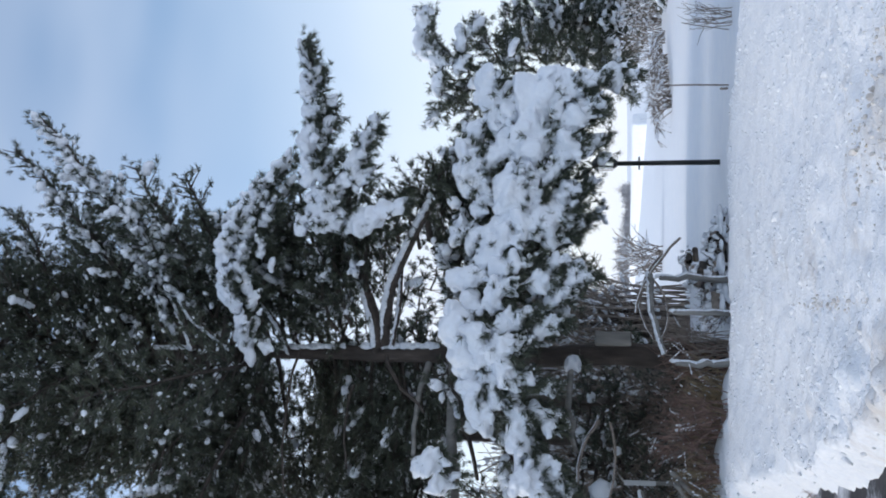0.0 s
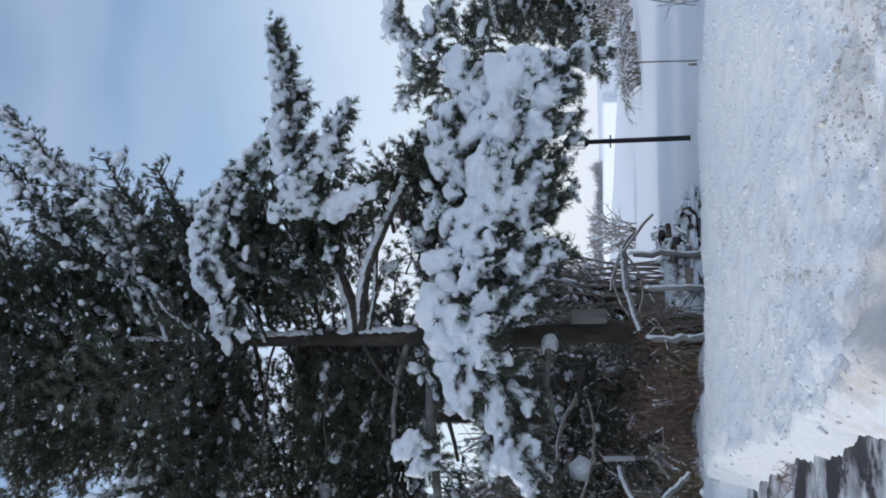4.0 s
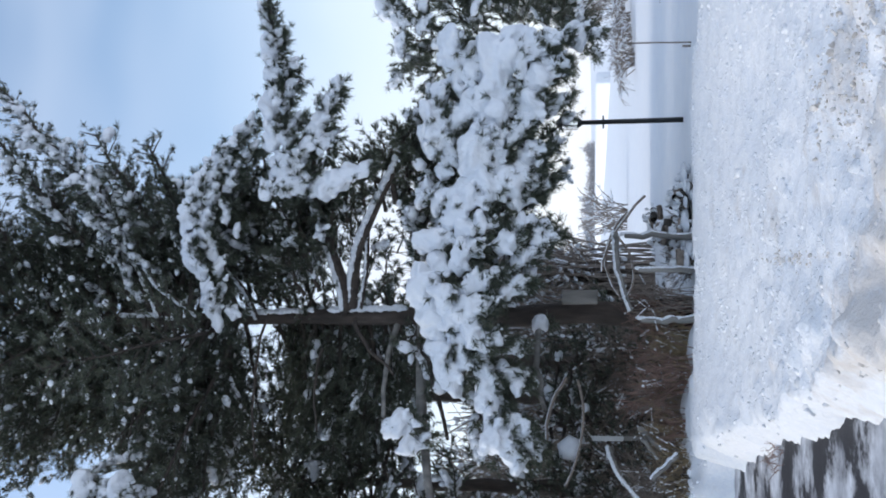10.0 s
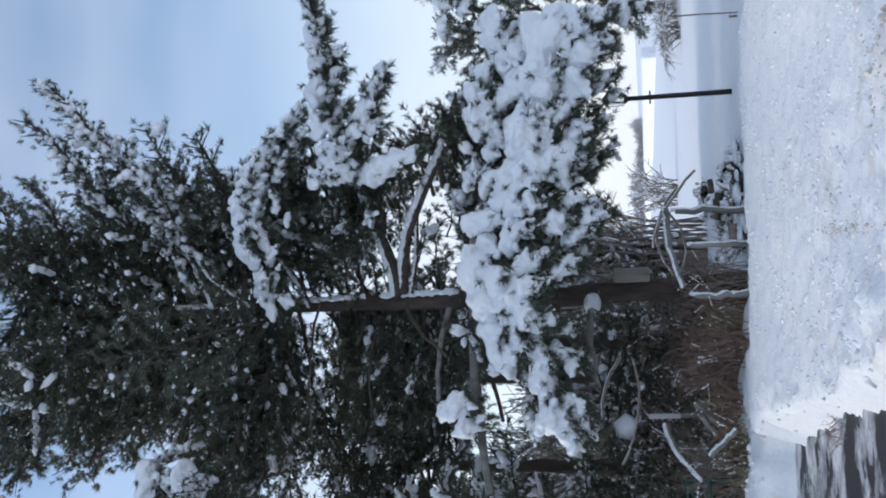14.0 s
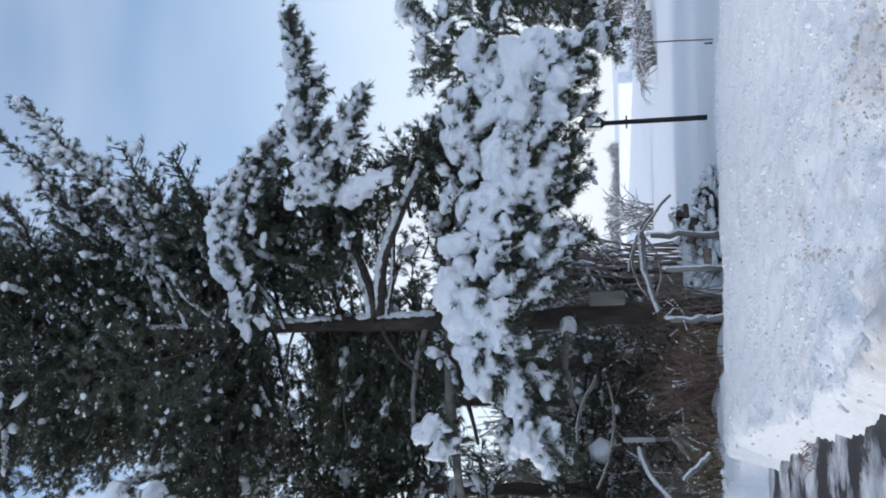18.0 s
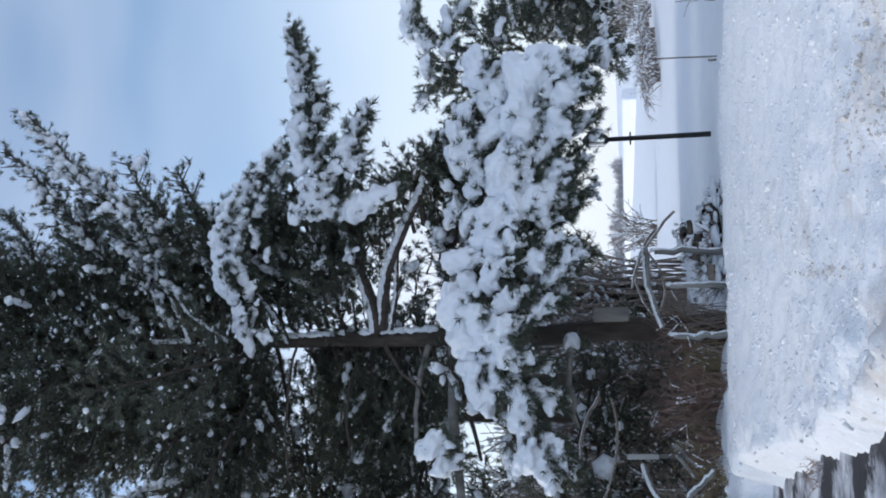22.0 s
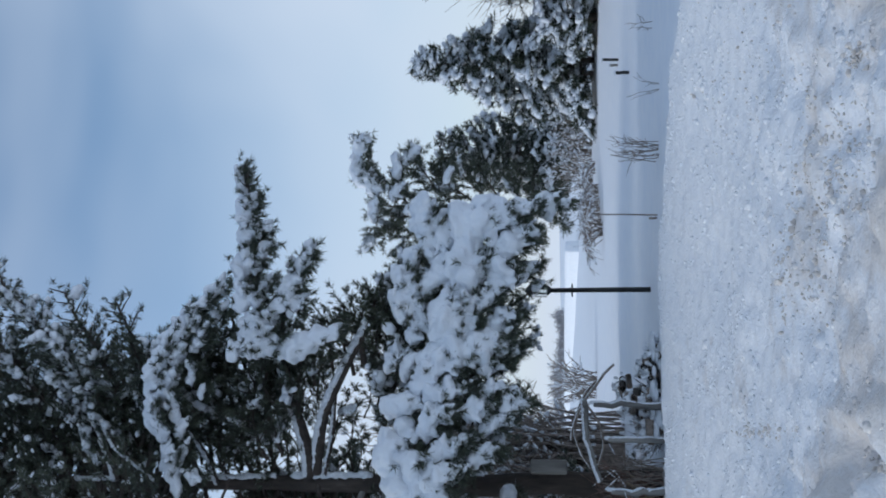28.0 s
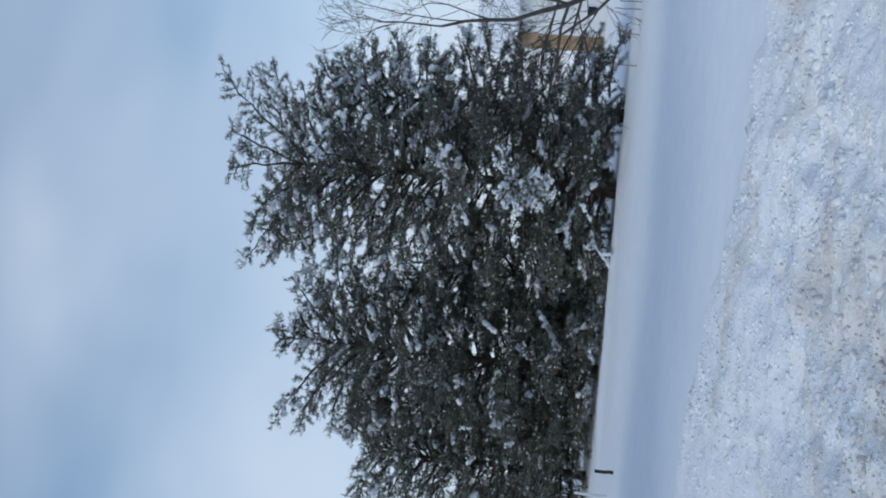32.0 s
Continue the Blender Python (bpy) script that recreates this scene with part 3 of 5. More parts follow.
def build_dirt():
    """Torn-up soil and sand scattered in patches over the bank."""
    pile = Pile()
    for az, el, spread_az, spread_d, n in ((9.0, -13.0, 2.4, 0.35, 240), (5.5, -12.2, 1.6, 0.3, 150), (12.5, -14.0, 2.2, 0.3, 240), (-3.0, -10.2, 0.22, 0.55, 160), (17.5, -14.8, 0.3, 0.08, 70),
                                           (-4.5, -15.0, 0.35, 0.08, 60), (30.0, -15.5, 3.0, 0.3, 260), (34.0, -17.0, 3.5, 0.25, 260), (20.0, -11.0, 4.0, 0.5, 120), (16.0, -9.0, 3.0, 0.6, 80)):
        d0 = (EYE - 0.36) / math.tan(radians(-el))
        a, d = rng.normal(az, spread_az, n), rng.normal(d0, spread_d, n)
        x, y = d * np.sin(np.radians(a)), d * np.cos(np.radians(a))
        size = np.clip(0.0065 * rng.lognormal(0, 0.5, n), 0.003, 0.022)
        strew(pile, CHUNKS, np.stack([x, y, ground_height(x, y) + size * 0.6], -1), frames(rng.normal(size=(n, 3))), size[:, None] * rng.uniform(0.7, 1.3, (n, 3)))
    tagged(pile.link("dirt_crumbs", DIRT), "sandy brown crumbs torn up by the plough", "dirt", kind="stuff")


build_dirt()


# ---- trees ----
def trunk(parent, base, top, r0, r1, bow=0.0, material=BARK, sides=14, n=22):
    pile = Pile()
    line = np.linspace(base - [0, 0, 0.3], top, n)
    line[:, 0] += bow * np.sin(np.linspace(0, np.pi, n)) + 0.02 * rng.normal(size=n)
    rad = np.linspace(r0, r1, n)
    rad[:2] *= 1.25
    tube(pile, line, rad, sides, 0.05)
    pile.link("trunk", material, parent, smooth=True)
    return line


def big_pine():
    tree = thing("pine_tree", "tall white pine with boughs bent under heavy snow", "tree")
    base = on_ground(-5.9, 14.5)
    top = base + [-0.1, 0.1, 12.0]
    trunk(tree, base, top, 0.19, 0.014)
    zt = lambda el: polar(-6.1, el, 14.5)

    def limb(p0, p1, **kw):
        f = Foliage(TUFTS, BALLS if kw["lump"] > 0.1 else SMALL_BALLS)
        f.bough(p0, p1, **kw)
        f.link(tree, PINE, inner=True)

    def pillow(pts, d, r, fringe=1.0):
        f = Foliage(TUFTS, BALLS)
        f.cushion([polar(a, e, d) for a, e in pts], r * (1.22 if r < 0.135 else 1.12), fringe)
        f.link(tree, PINE, inner=True, melt=0.024, lumps=0.042)

    # dark upper crown: long boughs on the shaded side, hanging over the thicket
    for k in range(92):
        s = (k + rng.random()) / 92
        el = 19.9 + 14.9 * s
        a = -math.pi / 2 + rng.normal(0, 0.55)
        reach = (4.5 if el < 24.4 else 2.5 if el < 29.5 else 2.9) * rng.uniform(0.55, 1.0)
        p0 = zt(el - 0.5)
        p1 = p0 + np.array([math.sin(a) * reach, math.cos(a) * reach, reach * rng.uniform(0.1, 0.26)])
        limb(p0, p1, lift=-0.12, thick=0.035, start=0.04, spread=0.95, gap=0.1, snow=0.03, lump=0.055, fleck=0.15)
    # boughs on the open side, behind the trunk and over it
    for k in range(88):
        s = (k + rng.random()) / 88
        el = 23.0 + 12.0 * s
        a = math.pi / 2 + rng.normal(-0.5, 0.5) if k % 4 else math.pi + rng.normal(0, 0.7)
        reach = (2.2 if k % 4 else 0.9) * rng.uniform(0.5, 1.0)
        if k % 4 == 0:
            el = 26.5 + 8 * s
        p0 = zt(el - 0.8)
        p1 = p0 + np.array([math.sin(a) * reach, math.cos(a) * reach, reach * rng.uniform(0.15, 0.5)])
        limb(p0, p1, lift=-0.12, thick=0.035, start=0.06, spread=0.85, gap=0.11, snow=0.06, lump=0.055, fleck=0.14)
    # shaded boughs round the middle of the trunk, fullest on the thicket's side
    for k in range(30):
        z = 4.2 + 2.0 * (k / 30)
        a = -1.75 + rng.normal(0, 0.6)
        ln = rng.uniform(1.5, 2.7)
        p0 = base + [0, 0.15, z]
        p1 = p0 + np.array([math.sin(a) * ln, abs(math.cos(a)) * ln, ln * rng.uniform(-0.15, 0.15)])
        p1[2] = min(p1[2], base[2] + 5.95)
        limb(p0, p1, lift=-0.05, thick=0.028, start=0.03, spread=0.8, gap=0.11, snow=0.06, lump=0.06, fleck=0.05)
    # rising boughs against the sky, each with a fan of side boughs
    for el0, ends, sn in ((24.4, ((8.2, 31.8), (5.2, 30.0), (2.4, 28.2)), 0.32), (26.4, ((6.2, 33.1), (3.0, 31.4)), 0.2), (23.6, ((4.9, 27.1), (3.2, 26.4)), 0.12), (22.6, ((4.3, 24.5), (2.4, 24.0)), 0.05), (22.0, ((2.0, 22.8), (0.6, 23.3)), 0.05)):
        for i, (a, e) in enumerate(ends):
            limb(polar(-5.8 + i * 1.2, el0 + i * 0.45, 14.5), polar(a, e, 13.7 - 0.15 * i), lift=-0.25, thick=0.055 - 0.012 * i, spread=0.6 - 0.05 * i, gap=0.055, snow=sn, lump=0.07, start=0.12, tilt=0.7, fleck=0.13)
    # snowy shelf
    limb(zt(20.2), polar(3.8, 20.2, 13.5), lift=0.3, thick=0.06, spread=0.8, gap=0.09, snow=0.2, lump=0.09, fleck=0.15)
    limb(zt(19.6), polar(1.2, 19.6, 13.6), lift=0.25, thick=0.05, spread=0.9, gap=0.09, snow=0.1, lump=0.09, fleck=0.12)
    for pts, r, fr in ((((-6.6, 20.8), (-5.4, 21.3), (-4.2, 21.7)), 0.085, 0.5), (((-3.8, 21.7), (-2.4, 22.5), (-1.2, 22.6)), 0.09, 0.8), (((-1.0, 22.6), (0.5, 22.4), (1.6, 22.0)), 0.1, 0.9), (((1.8, 21.8), (3.0, 21.1), (3.8, 20.6)), 0.1, 0.9),
                       (((3.8, 20.4), (4.6, 19.7), (5.5, 18.8)), 0.07, 0.6), (((-2.6, 21.1), (-1.8, 21.4)), 0.075, 0.7), (((-0.6, 21.5), (0.2, 21.6)), 0.08, 0.7), (((1.4, 20.5), (2.8, 19.7)), 0.075, 0.7), (((-0.4, 20.5), (0.6, 20.4)), 0.06, 0.5), (((2.4, 21.0), (3.4, 20.2)), 0.1, 0.8), (((-3.4, 21.1), (-2.8, 20.8)), 0.07, 0.6), (((-4.8, 20.9), (-4.2, 20.7)), 0.07, 0.5),
                       (((0.8, 21.3), (1.8, 21.0)), 0.09, 0.8), (((-1.6, 21.9), (-0.6, 21.8)), 0.09, 0.8), (((-5.6, 20.3), (-6.0, 20.0)), 0.08, 0.4), (((3.2, 19.4), (3.8, 19.0)), 0.06, 0.6), (((-1.2, 20.0), (-0.6, 19.8)), 0.05, 0.5)):
        pillow(pts, 13.3, r, fr)
    # long bough reaching out like a spire laid on its side
    limb(zt(14.0), polar(3.0, 16.6, 13.5), lift=-0.15, thick=0.07, spread=0.9, gap=0.1, snow=0.15, lump=0.09, start=0.45, fleck=0.1)
    limb(polar(1.6, 16.3, 13.5), polar(12.3, 17.5, 13.1), lift=0.05, thick=0.045, spread=0.5, gap=0.075, snow=0.1, lump=0.07, start=0.05, fleck=0.15)
    limb(polar(2.0, 15.6, 13.5), polar(7.2, 14.1, 13.1), lift=0.1, thick=0.04, spread=0.42, gap=0.08, snow=0.15, lump=0.07, start=0.1, fleck=0.15)
    for pts, r, fr in ((((1.4, 16.9), (2.4, 17.3), (3.4, 17.6)), 0.13, 0.7), (((4.0, 17.7), (5.2, 17.8)), 0.105, 0.7), (((5.8, 17.9), (7.0, 17.7)), 0.095, 0.8), (((7.5, 17.6), (8.6, 17.5)), 0.085, 0.8), (((9.0, 17.6), (10.2, 17.7)), 0.08, 0.8), (((10.6, 17.7), (12.0, 17.9)), 0.055, 0.6),
                       (((4.5, 15.4), (5.6, 15.0)), 0.085, 0.7), (((6.0, 14.8), (7.1, 14.2)), 0.065, 0.7), (((1.3, 15.6), (1.8, 14.4), (2.6, 12.4)), 0.1, 0.1), (((1.6, 17.4), (2.0, 15.9)), 0.13, 0.5), (((5.0, 16.6), (5.6, 16.4)), 0.06, 0.6), (((7.0, 16.6), (7.6, 16.5)), 0.055, 0.6), (((3.4, 16.2), (4.2, 15.9)), 0.07, 0.6), (((2.6, 16.6), (3.4, 16.9)), 0.12, 0.7), (((4.2, 17.0), (5.0, 17.1)), 0.09, 0.7), (((6.2, 17.2), (6.8, 17.0)), 0.07, 0.7), (((8.0, 16.9), (8.6, 16.8)), 0.06, 0.7), (((9.8, 17.2), (10.4, 17.1)), 0.05, 0.6),
                       (((3.6, 15.2), (4.4, 14.8)), 0.07, 0.6), (((1.0, 18.2), (1.8, 18.4)), 0.07, 0.5)):
        pillow(pts, 13.15, r * 1.2, fr)
    # dark growth between the shelf and the fork
    for az0, el0, az1, el1 in ((-5.4, 16.6, 1.2, 16.2), (-5.4, 17.6, 1.0, 17.2), (-5.4, 18.6, 0.4, 18.6), (-5.4, 19.4, 2.6, 18.9), (-2.5, 17.6, 2.6, 18.2), (-5.0, 20.2, 1.8, 20.0), (-4.5, 18.0, 2.0, 19.4), (-2.0, 16.2, 3.0, 16.0), (-5.4, 15.6, -1.6, 16.6), (-5.6, 17.0, -2.4, 17.8), (-3.0, 19.0, 2.4, 20.4), (-4.0, 16.9, 0.4, 15.6), (-5.4, 20.6, -1.0, 20.8), (0.0, 17.4, 3.6, 18.4), (-1.0, 18.4, 3.4, 19.6),
                               (-6.4, 16.0, -3.0, 15.2), (-6.4, 18.0, -3.4, 18.8), (-3.4, 21.2, 1.6, 21.0), (-1.0, 15.8, 2.6, 15.0)):
        limb(polar(az0, el0, 14.7), polar(az1, el1, 14.1), lift=0.05, thick=0.032, spread=0.8, gap=0.08, snow=0.04, lump=0.06, start=0.08, tilt=0.75, fleck=0.08)
    # thin twigs with the sky between them
    for az0, el0, az1, el1 in ((-5.0, 13.4, -2.2, 12.2), (-4.6, 13.0, -0.6, 11.4), (-3.0, 13.4, 0.2, 13.6), (-1.4, 14.6, 1.0, 13.2), (-5.2, 12.4, -3.2, 10.8), (-0.6, 12.8, 1.6, 12.6), (0.4, 12.2, 3.4, 11.2), (0.0, 11.0, 2.8, 9.8), (1.6, 11.8, 4.2, 10.0), (-2.4, 11.0, 0.2, 10.0), (-0.4, 14.8, 1.4, 14.2)):
        limb(polar(az0, el0, 14.6), polar(az1, el1, 14.4), lift=0.03, thick=0.016, spread=0.45, gap=0.12, snow=0.05, lump=0.05, start=0.3, tilt=0.8, fleck=0.05)
    for az0, el0, az1, el1 in ((-6.5, 12.8, -1.0, 13.6), (-6.5, 14.6, -1.0, 15.4), (-6.5, 11.4, -1.4, 11.4), (-3.0, 12.4, 2.4, 13.4), (-2.0, 14.4, 2.8, 15.2), (-2.4, 15.6, 2.6, 16.4), (-1.4, 13.6, 3.2, 12.6)):
        limb(polar(az0, el0, 16.6), polar(az1, el1, 16.2), lift=0.1, thick=0.025, spread=0.7, gap=0.14, snow=0.05, lump=0.06, start=0.1, tilt=0.9, fleck=0.04)
    for az0, el0, az1, el1 in ((0.0, 11.6, 4.0, 12.2), (0.6, 11.0, 5.0, 10.8), (-0.6, 10.6, 4.4, 9.8), (1.0, 10.2, 5.6, 9.6), (-1.6, 10.2, 2.6, 8.8), (2.2, 11.2, 4.4, 11.6), (1.6, 9.4, 6.4, 8.8), (-2.2, 15.4, 2.8, 15.4), (-2.0, 14.7, 2.6, 14.2), (-1.4, 16.2, 2.4, 16.6), (-0.6, 13.8, 2.6, 13.4), (-2.6, 16.2, 0.4, 17.4), (0.4, 12.8, 3.0, 12.4), (-4.6, 15.4, -1.4, 16.0), (-4.8, 16.2, -1.6, 17.2)):
        limb(polar(az0, el0, 13.9), polar(az1, el1, 13.6), lift=0.06, thick=0.03, spread=0.6, gap=0.08, snow=0.05, lump=0.06, start=0.05, tilt=0.8, fleck=0.07)
    for k in range(16):
        az, el = -4.6 + 5.6 * rng.random(), 14.4 + 6.0 * (k + rng.random()) / 16
        limb(polar(az - 1.2, el - 0.3, 15.0), polar(az + 1.6, el + rng.uniform(-0.4, 0.5), 14.7), lift=0.04, thick=0.02, spread=0.75, gap=0.09, snow=0.0, lump=0.06, start=0.03, tilt=0.9, fleck=0.05)
    # the snow-lined arms of the fork
    for pts, r in ((((-5.6, 13.9), (-4.4, 14.0), (-1.1, 15.1), (2.0, 15.9)), 0.075), (((-5.5, 13.6), (-3.6, 13.4), (-2.1, 13.2), (0.4, 12.1), (3.0, 10.7)), 0.08), (((-5.6, 13.1), (-3.4, 12.7), (-0.8, 12.6), (0.4, 12.3)), 0.03),
                   (((-6.2, 18.8), (-4.6, 19.4), (-3.0, 20.6)), 0.035), (((-6.0, 24.0), (-3.0, 25.1), (1.7, 28.1)), 0.05), (((-6.0, 22.0), (-4.0, 24.4), (0.9, 26.1)), 0.045)):
        arm, cover = Pile(), Pile()
        line = np.array([polar(a, e, 14.4 - 0.2 * i) for i, (a, e) in enumerate(pts)])
        q = np.linspace(0, len(line) - 1, 14)
        line = np.stack([np.interp(q, np.arange(len(line)), line[:, c]) for c in range(3)], -1)
        line[1:-1] = (line[:-2] + line[1:-1] * 2 + line[2:]) / 4
        tube(arm, line, np.linspace(r, r * 0.5, 14), 8, 0.05)
        wood = arm.link("limb", BARK, tree, smooth=True)
        at = np.stack([np.interp(np.linspace(0, 13, 150), np.arange(14), line[:, c]) for c in range(3)], -1) + rng.normal(0, 0.008, (150, 3)) + [0, -0.03, r * 0.75]
        strew(cover, SMALL_BALLS, at, frames(np.repeat((line[-1] - line[0])[None], 150, 0)), r * 0.6 * rng.uniform(0.8, 1.1, (150, 1)) * np.array([[1, 1, 1.8]]))
        tagged(cover.link("snow_load", ICE_CRUST, wood, "snow lying along the limb", smooth=True), kind="stuff")
    plaster = Pile()
    z = np.concatenate([polar(0, e, 14.5)[2] + rng.uniform(-w, w, n) for e, w, n in ((12.6, 0.55, 200), (19.3, 0.4, 90), (24.9, 0.3, 70), (16.8, 0.3, 40), (6.0, 0.4, 40))])
    lean = 0.1 * (z - base[2]) / 12
    at = np.stack([base[0] - lean + (0.185 - 0.0148 * (z - base[2])), base[1] - 0.05 + 0 * z, z], -1) + rng.normal(0, 0.01, (440, 3))
    strew(plaster, SMALL_BALLS, at, frames(np.repeat([[0, 0, 1.0]], 440, 0)), np.array([[0.034, 0.034, 0.08]]) * rng.uniform(0.6, 1.3, (440, 1)))
    tagged(plaster.link("snow_plaster", ICE_CRUST, tree, "snow blown against the trunk", smooth=True), kind="stuff")
    # the boughs that carry the heavy lower tier, and their dark needles
    for az0, el0, az1, el1, d1 in ((1.5, 11.4, 3.6, 12.1, 13.7), (0.5, 11.0, 6.4, 8.6, 13.6), (-5.9, 9.8, 5.0, 6.8, 13.3), (-5.9, 9.0, 8.8, 4.6, 13.1), (-5.9, 8.0, 9.8, 0.8, 13.1), (2.0, 5.6, 7.6, 1.2, 13.3), (0.0, 5.4, 5.0, 1.2, 13.2),
                                   (-5.9, 7.6, 1.6, 3.2, 13.0), (-5.9, 8.6, -1.5, 4.0, 12.9), (-5.9, 6.8, -2.4, 2.6, 12.8), (-5.9, 9.4, -9.6, 8.0, 13.0), (-5.9, 8.2, -13.8, 4.4, 12.9), (-5.9, 6.4, -9.6, 4.2, 12.9),
                                   (-1.0, 4.6, 3.4, 2.0, 13.5), (3.0, 7.6, 7.0, 3.2, 13.4), (-4.4, 5.4, -3.0, 3.0, 12.8)):
        limb(polar(az0, el0, 14.5 if az0 == -5.9 else 13.8), polar(az1, el1, d1), lift=0.25, thick=0.05, spread=0.75, gap=0.095, snow=0.14, lump=0.08, start=0.22, tilt=0.5, fleck=0.1)
    # shaded growth behind it
    for az0, el0, az1, el1 in ((-4.0, 8.5, 6.0, 7.6), (-4.0, 7.0, 8.2, 4.8), (-4.0, 5.5, 7.4, 3.4), (-4.0, 4.2, 3.6, 2.2), (-2.0, 9.5, 4.8, 9.2), (-5.0, 6.2, 2.4, 4.6), (0.0, 6.0, 9.0, 3.2), (-5.0, 8.0, 0.5, 7.4)):
        limb(polar(az0, el0, 14.9), polar(az1, el1, 14.5), lift=0.15, thick=0.04, spread=0.95, gap=0.1, snow=0.2, lump=0.09, start=0.15, tilt=0.7, fleck=0.1)
    # the pillows of snow, in tiers
    for pts, d, r, fr in ((((7.2, 6.9), (8.4, 7.4), (9.6, 7.7)), 13.2, 0.22, 0.6), (((5.0, 5.3), (7.0, 5.2), (8.6, 4.4), (9.3, 3.2)), 13.0, 0.3, 0.5), (((4.9, 3.4), (6.2, 3.4)), 12.9, 0.16, 1.2), (((6.8, 3.2), (8.0, 2.2)), 12.9, 0.15, 1.3),
                          (((8.6, 3.4), (9.5, 2.0)), 13.0, 0.14, 1.2), (((9.6, 1.2), (9.6, 0.2)), 13.1, 0.11, 1.2), (((2.8, 7.4), (4.4, 8.4), (5.9, 9.2)), 13.2, 0.15, 1.0), (((5.0, 7.7), (5.9, 6.6), (6.6, 5.8)), 13.1, 0.15, 0.7),
                          (((2.2, 6.5), (4.0, 6.3)), 12.9, 0.24, 0.4), (((-0.6, 8.0), (0.9, 6.6), (1.4, 4.8), (2.2, 3.3)), 12.8, 0.19, 1.0), (((0.9, 7.7), (1.9, 6.0), (3.0, 5.0)), 12.9, 0.16, 0.8), (((2.6, 4.0), (3.6, 3.0)), 12.9, 0.1, 1.4),
                          (((-1.9, 9.6), (-1.4, 8.2)), 12.8, 0.14, 1.0), (((-1.2, 7.4), (-0.6, 5.6)), 12.7, 0.13, 1.4), (((-0.8, 4.4), (-1.0, 3.0)), 12.7, 0.1, 1.8),
                          (((-3.1, 7.7), (-2.0, 6.7)), 12.6, 0.12, 1.8), (((-2.2, 5.4), (-1.7, 4.4)), 12.6, 0.09, 2.0), (((-1.9, 3.4), (-1.5, 2.4)), 12.6, 0.085, 2.0), (((-4.5, 7.2), (-3.5, 5.4)), 12.5, 0.1, 2.0), (((-3.0, 4.4), (-2.4, 3.4)), 12.6, 0.08, 1.8),
                          (((-5.9, 7.7), (-5.3, 6.2)), 12.4, 0.13, 1.6), (((-4.8, 5.0), (-4.1, 4.0)), 12.5, 0.09, 1.8), (((-3.7, 9.7), (-5.6, 9.1), (-7.2, 8.7)), 12.7, 0.21, 0.7), (((-7.4, 8.6), (-8.6, 8.3), (-10.0, 7.8)), 12.7, 0.18, 0.8),
                          (((-4.4, 8.5), (-6.4, 7.7)), 12.5, 0.15, 0.8), (((-7.0, 7.6), (-9.0, 7.1)), 12.6, 0.14, 1.1), (((-6.2, 7.0), (-7.4, 6.7), (-7.6, 5.6)), 12.4, 0.12, 1.5), (((-7.6, 5.2), (-7.7, 4.4)), 12.5, 0.08, 1.6),
                          (((-8.5, 6.2), (-10.0, 6.0), (-11.4, 5.7)), 12.6, 0.15, 1.3), (((-11.6, 5.6), (-13.0, 5.2), (-14.0, 4.2)), 12.6, 0.19, 0.9), (((-8.8, 5.3), (-9.9, 4.2)), 12.6, 0.09, 1.6), (((-11.8, 4.8), (-13.2, 3.6)), 12.6, 0.12, 1.2),
                          (((-12.5, 11.4), (-11.8, 10.2)), 13.0, 0.14, 0.8), (((-13.5, 10.6), (-12.9, 9.7)), 13.0, 0.12, 0.9), (((-6.3, 3.1), (-6.6, 2.7)), 13.9, 0.09, 0.4), (((0.6, 9.6), (1.6, 9.0)), 13.3, 0.11, 0.9), (((-2.6, 8.8), (-3.4, 8.6)), 12.8, 0.14, 0.9), (((3.4, 8.8), (4.6, 9.4)), 13.3, 0.12, 0.8), (((6.0, 8.6), (7.0, 8.2)), 13.3, 0.12, 0.8), (((5.4, 2.4), (6.2, 1.8)), 13.0, 0.09, 1.3), (((3.8, 4.4), (4.8, 4.0)), 12.9, 0.1, 1.4),
                          (((1.2, 3.6), (1.8, 2.6)), 12.9, 0.08, 1.3), (((0.4, 4.6), (0.6, 3.6)), 12.8, 0.09, 1.4), (((3.4, 5.6), (4.4, 5.2)), 12.9, 0.12, 1.0), (((7.4, 6.4), (8.4, 6.2)), 13.1, 0.14, 0.8), (((2.0, 8.4), (3.0, 8.0)), 13.2, 0.1, 0.9), (((0.2, 8.8), (1.0, 8.2)), 13.1, 0.11, 0.9)):
        pillow(pts, d, r, fr)
    # bare horizontal limbs on the shaded side
    for az0, el0, az1, el1, r in ((-6.4, 9.6, -17.0, 8.8, 0.085), (-6.0, 9.0, -13.0, 8.2, 0.04), (-6.0, 2.9, -11.4, 2.7, 0.05), (-6.6, 10.9, -11.9, 11.8, 0.045), (-6.2, 13.4, -9.4, 11.2, 0.03), (-6.0, 18.3, -14.2, 18.8, 0.022), (-9.0, 24.2, -13.5, 25.4, 0.02),  (-8.0, 15.2, -12.5, 15.4, 0.02)):
        arm = Pile()
        tube(arm, bend(polar(az0, el0, 14.0), polar(az1, el1, 13.1), 0.08, 8) + rng.normal(0, 0.015, (8, 3)), np.linspace(r, r * 0.6, 8), 8, 0.06)
        arm.link("limb", GREY_WOOD if r > 0.042 else BARK, tree, "bare limb", smooth=True)
    part("stub", box_bm((0.2, 0.1, 0.5), tuple(polar(-5.0, 0.75, 14.1)), 0.03, 25), GREY_WOOD, tree, "broken grey stub")


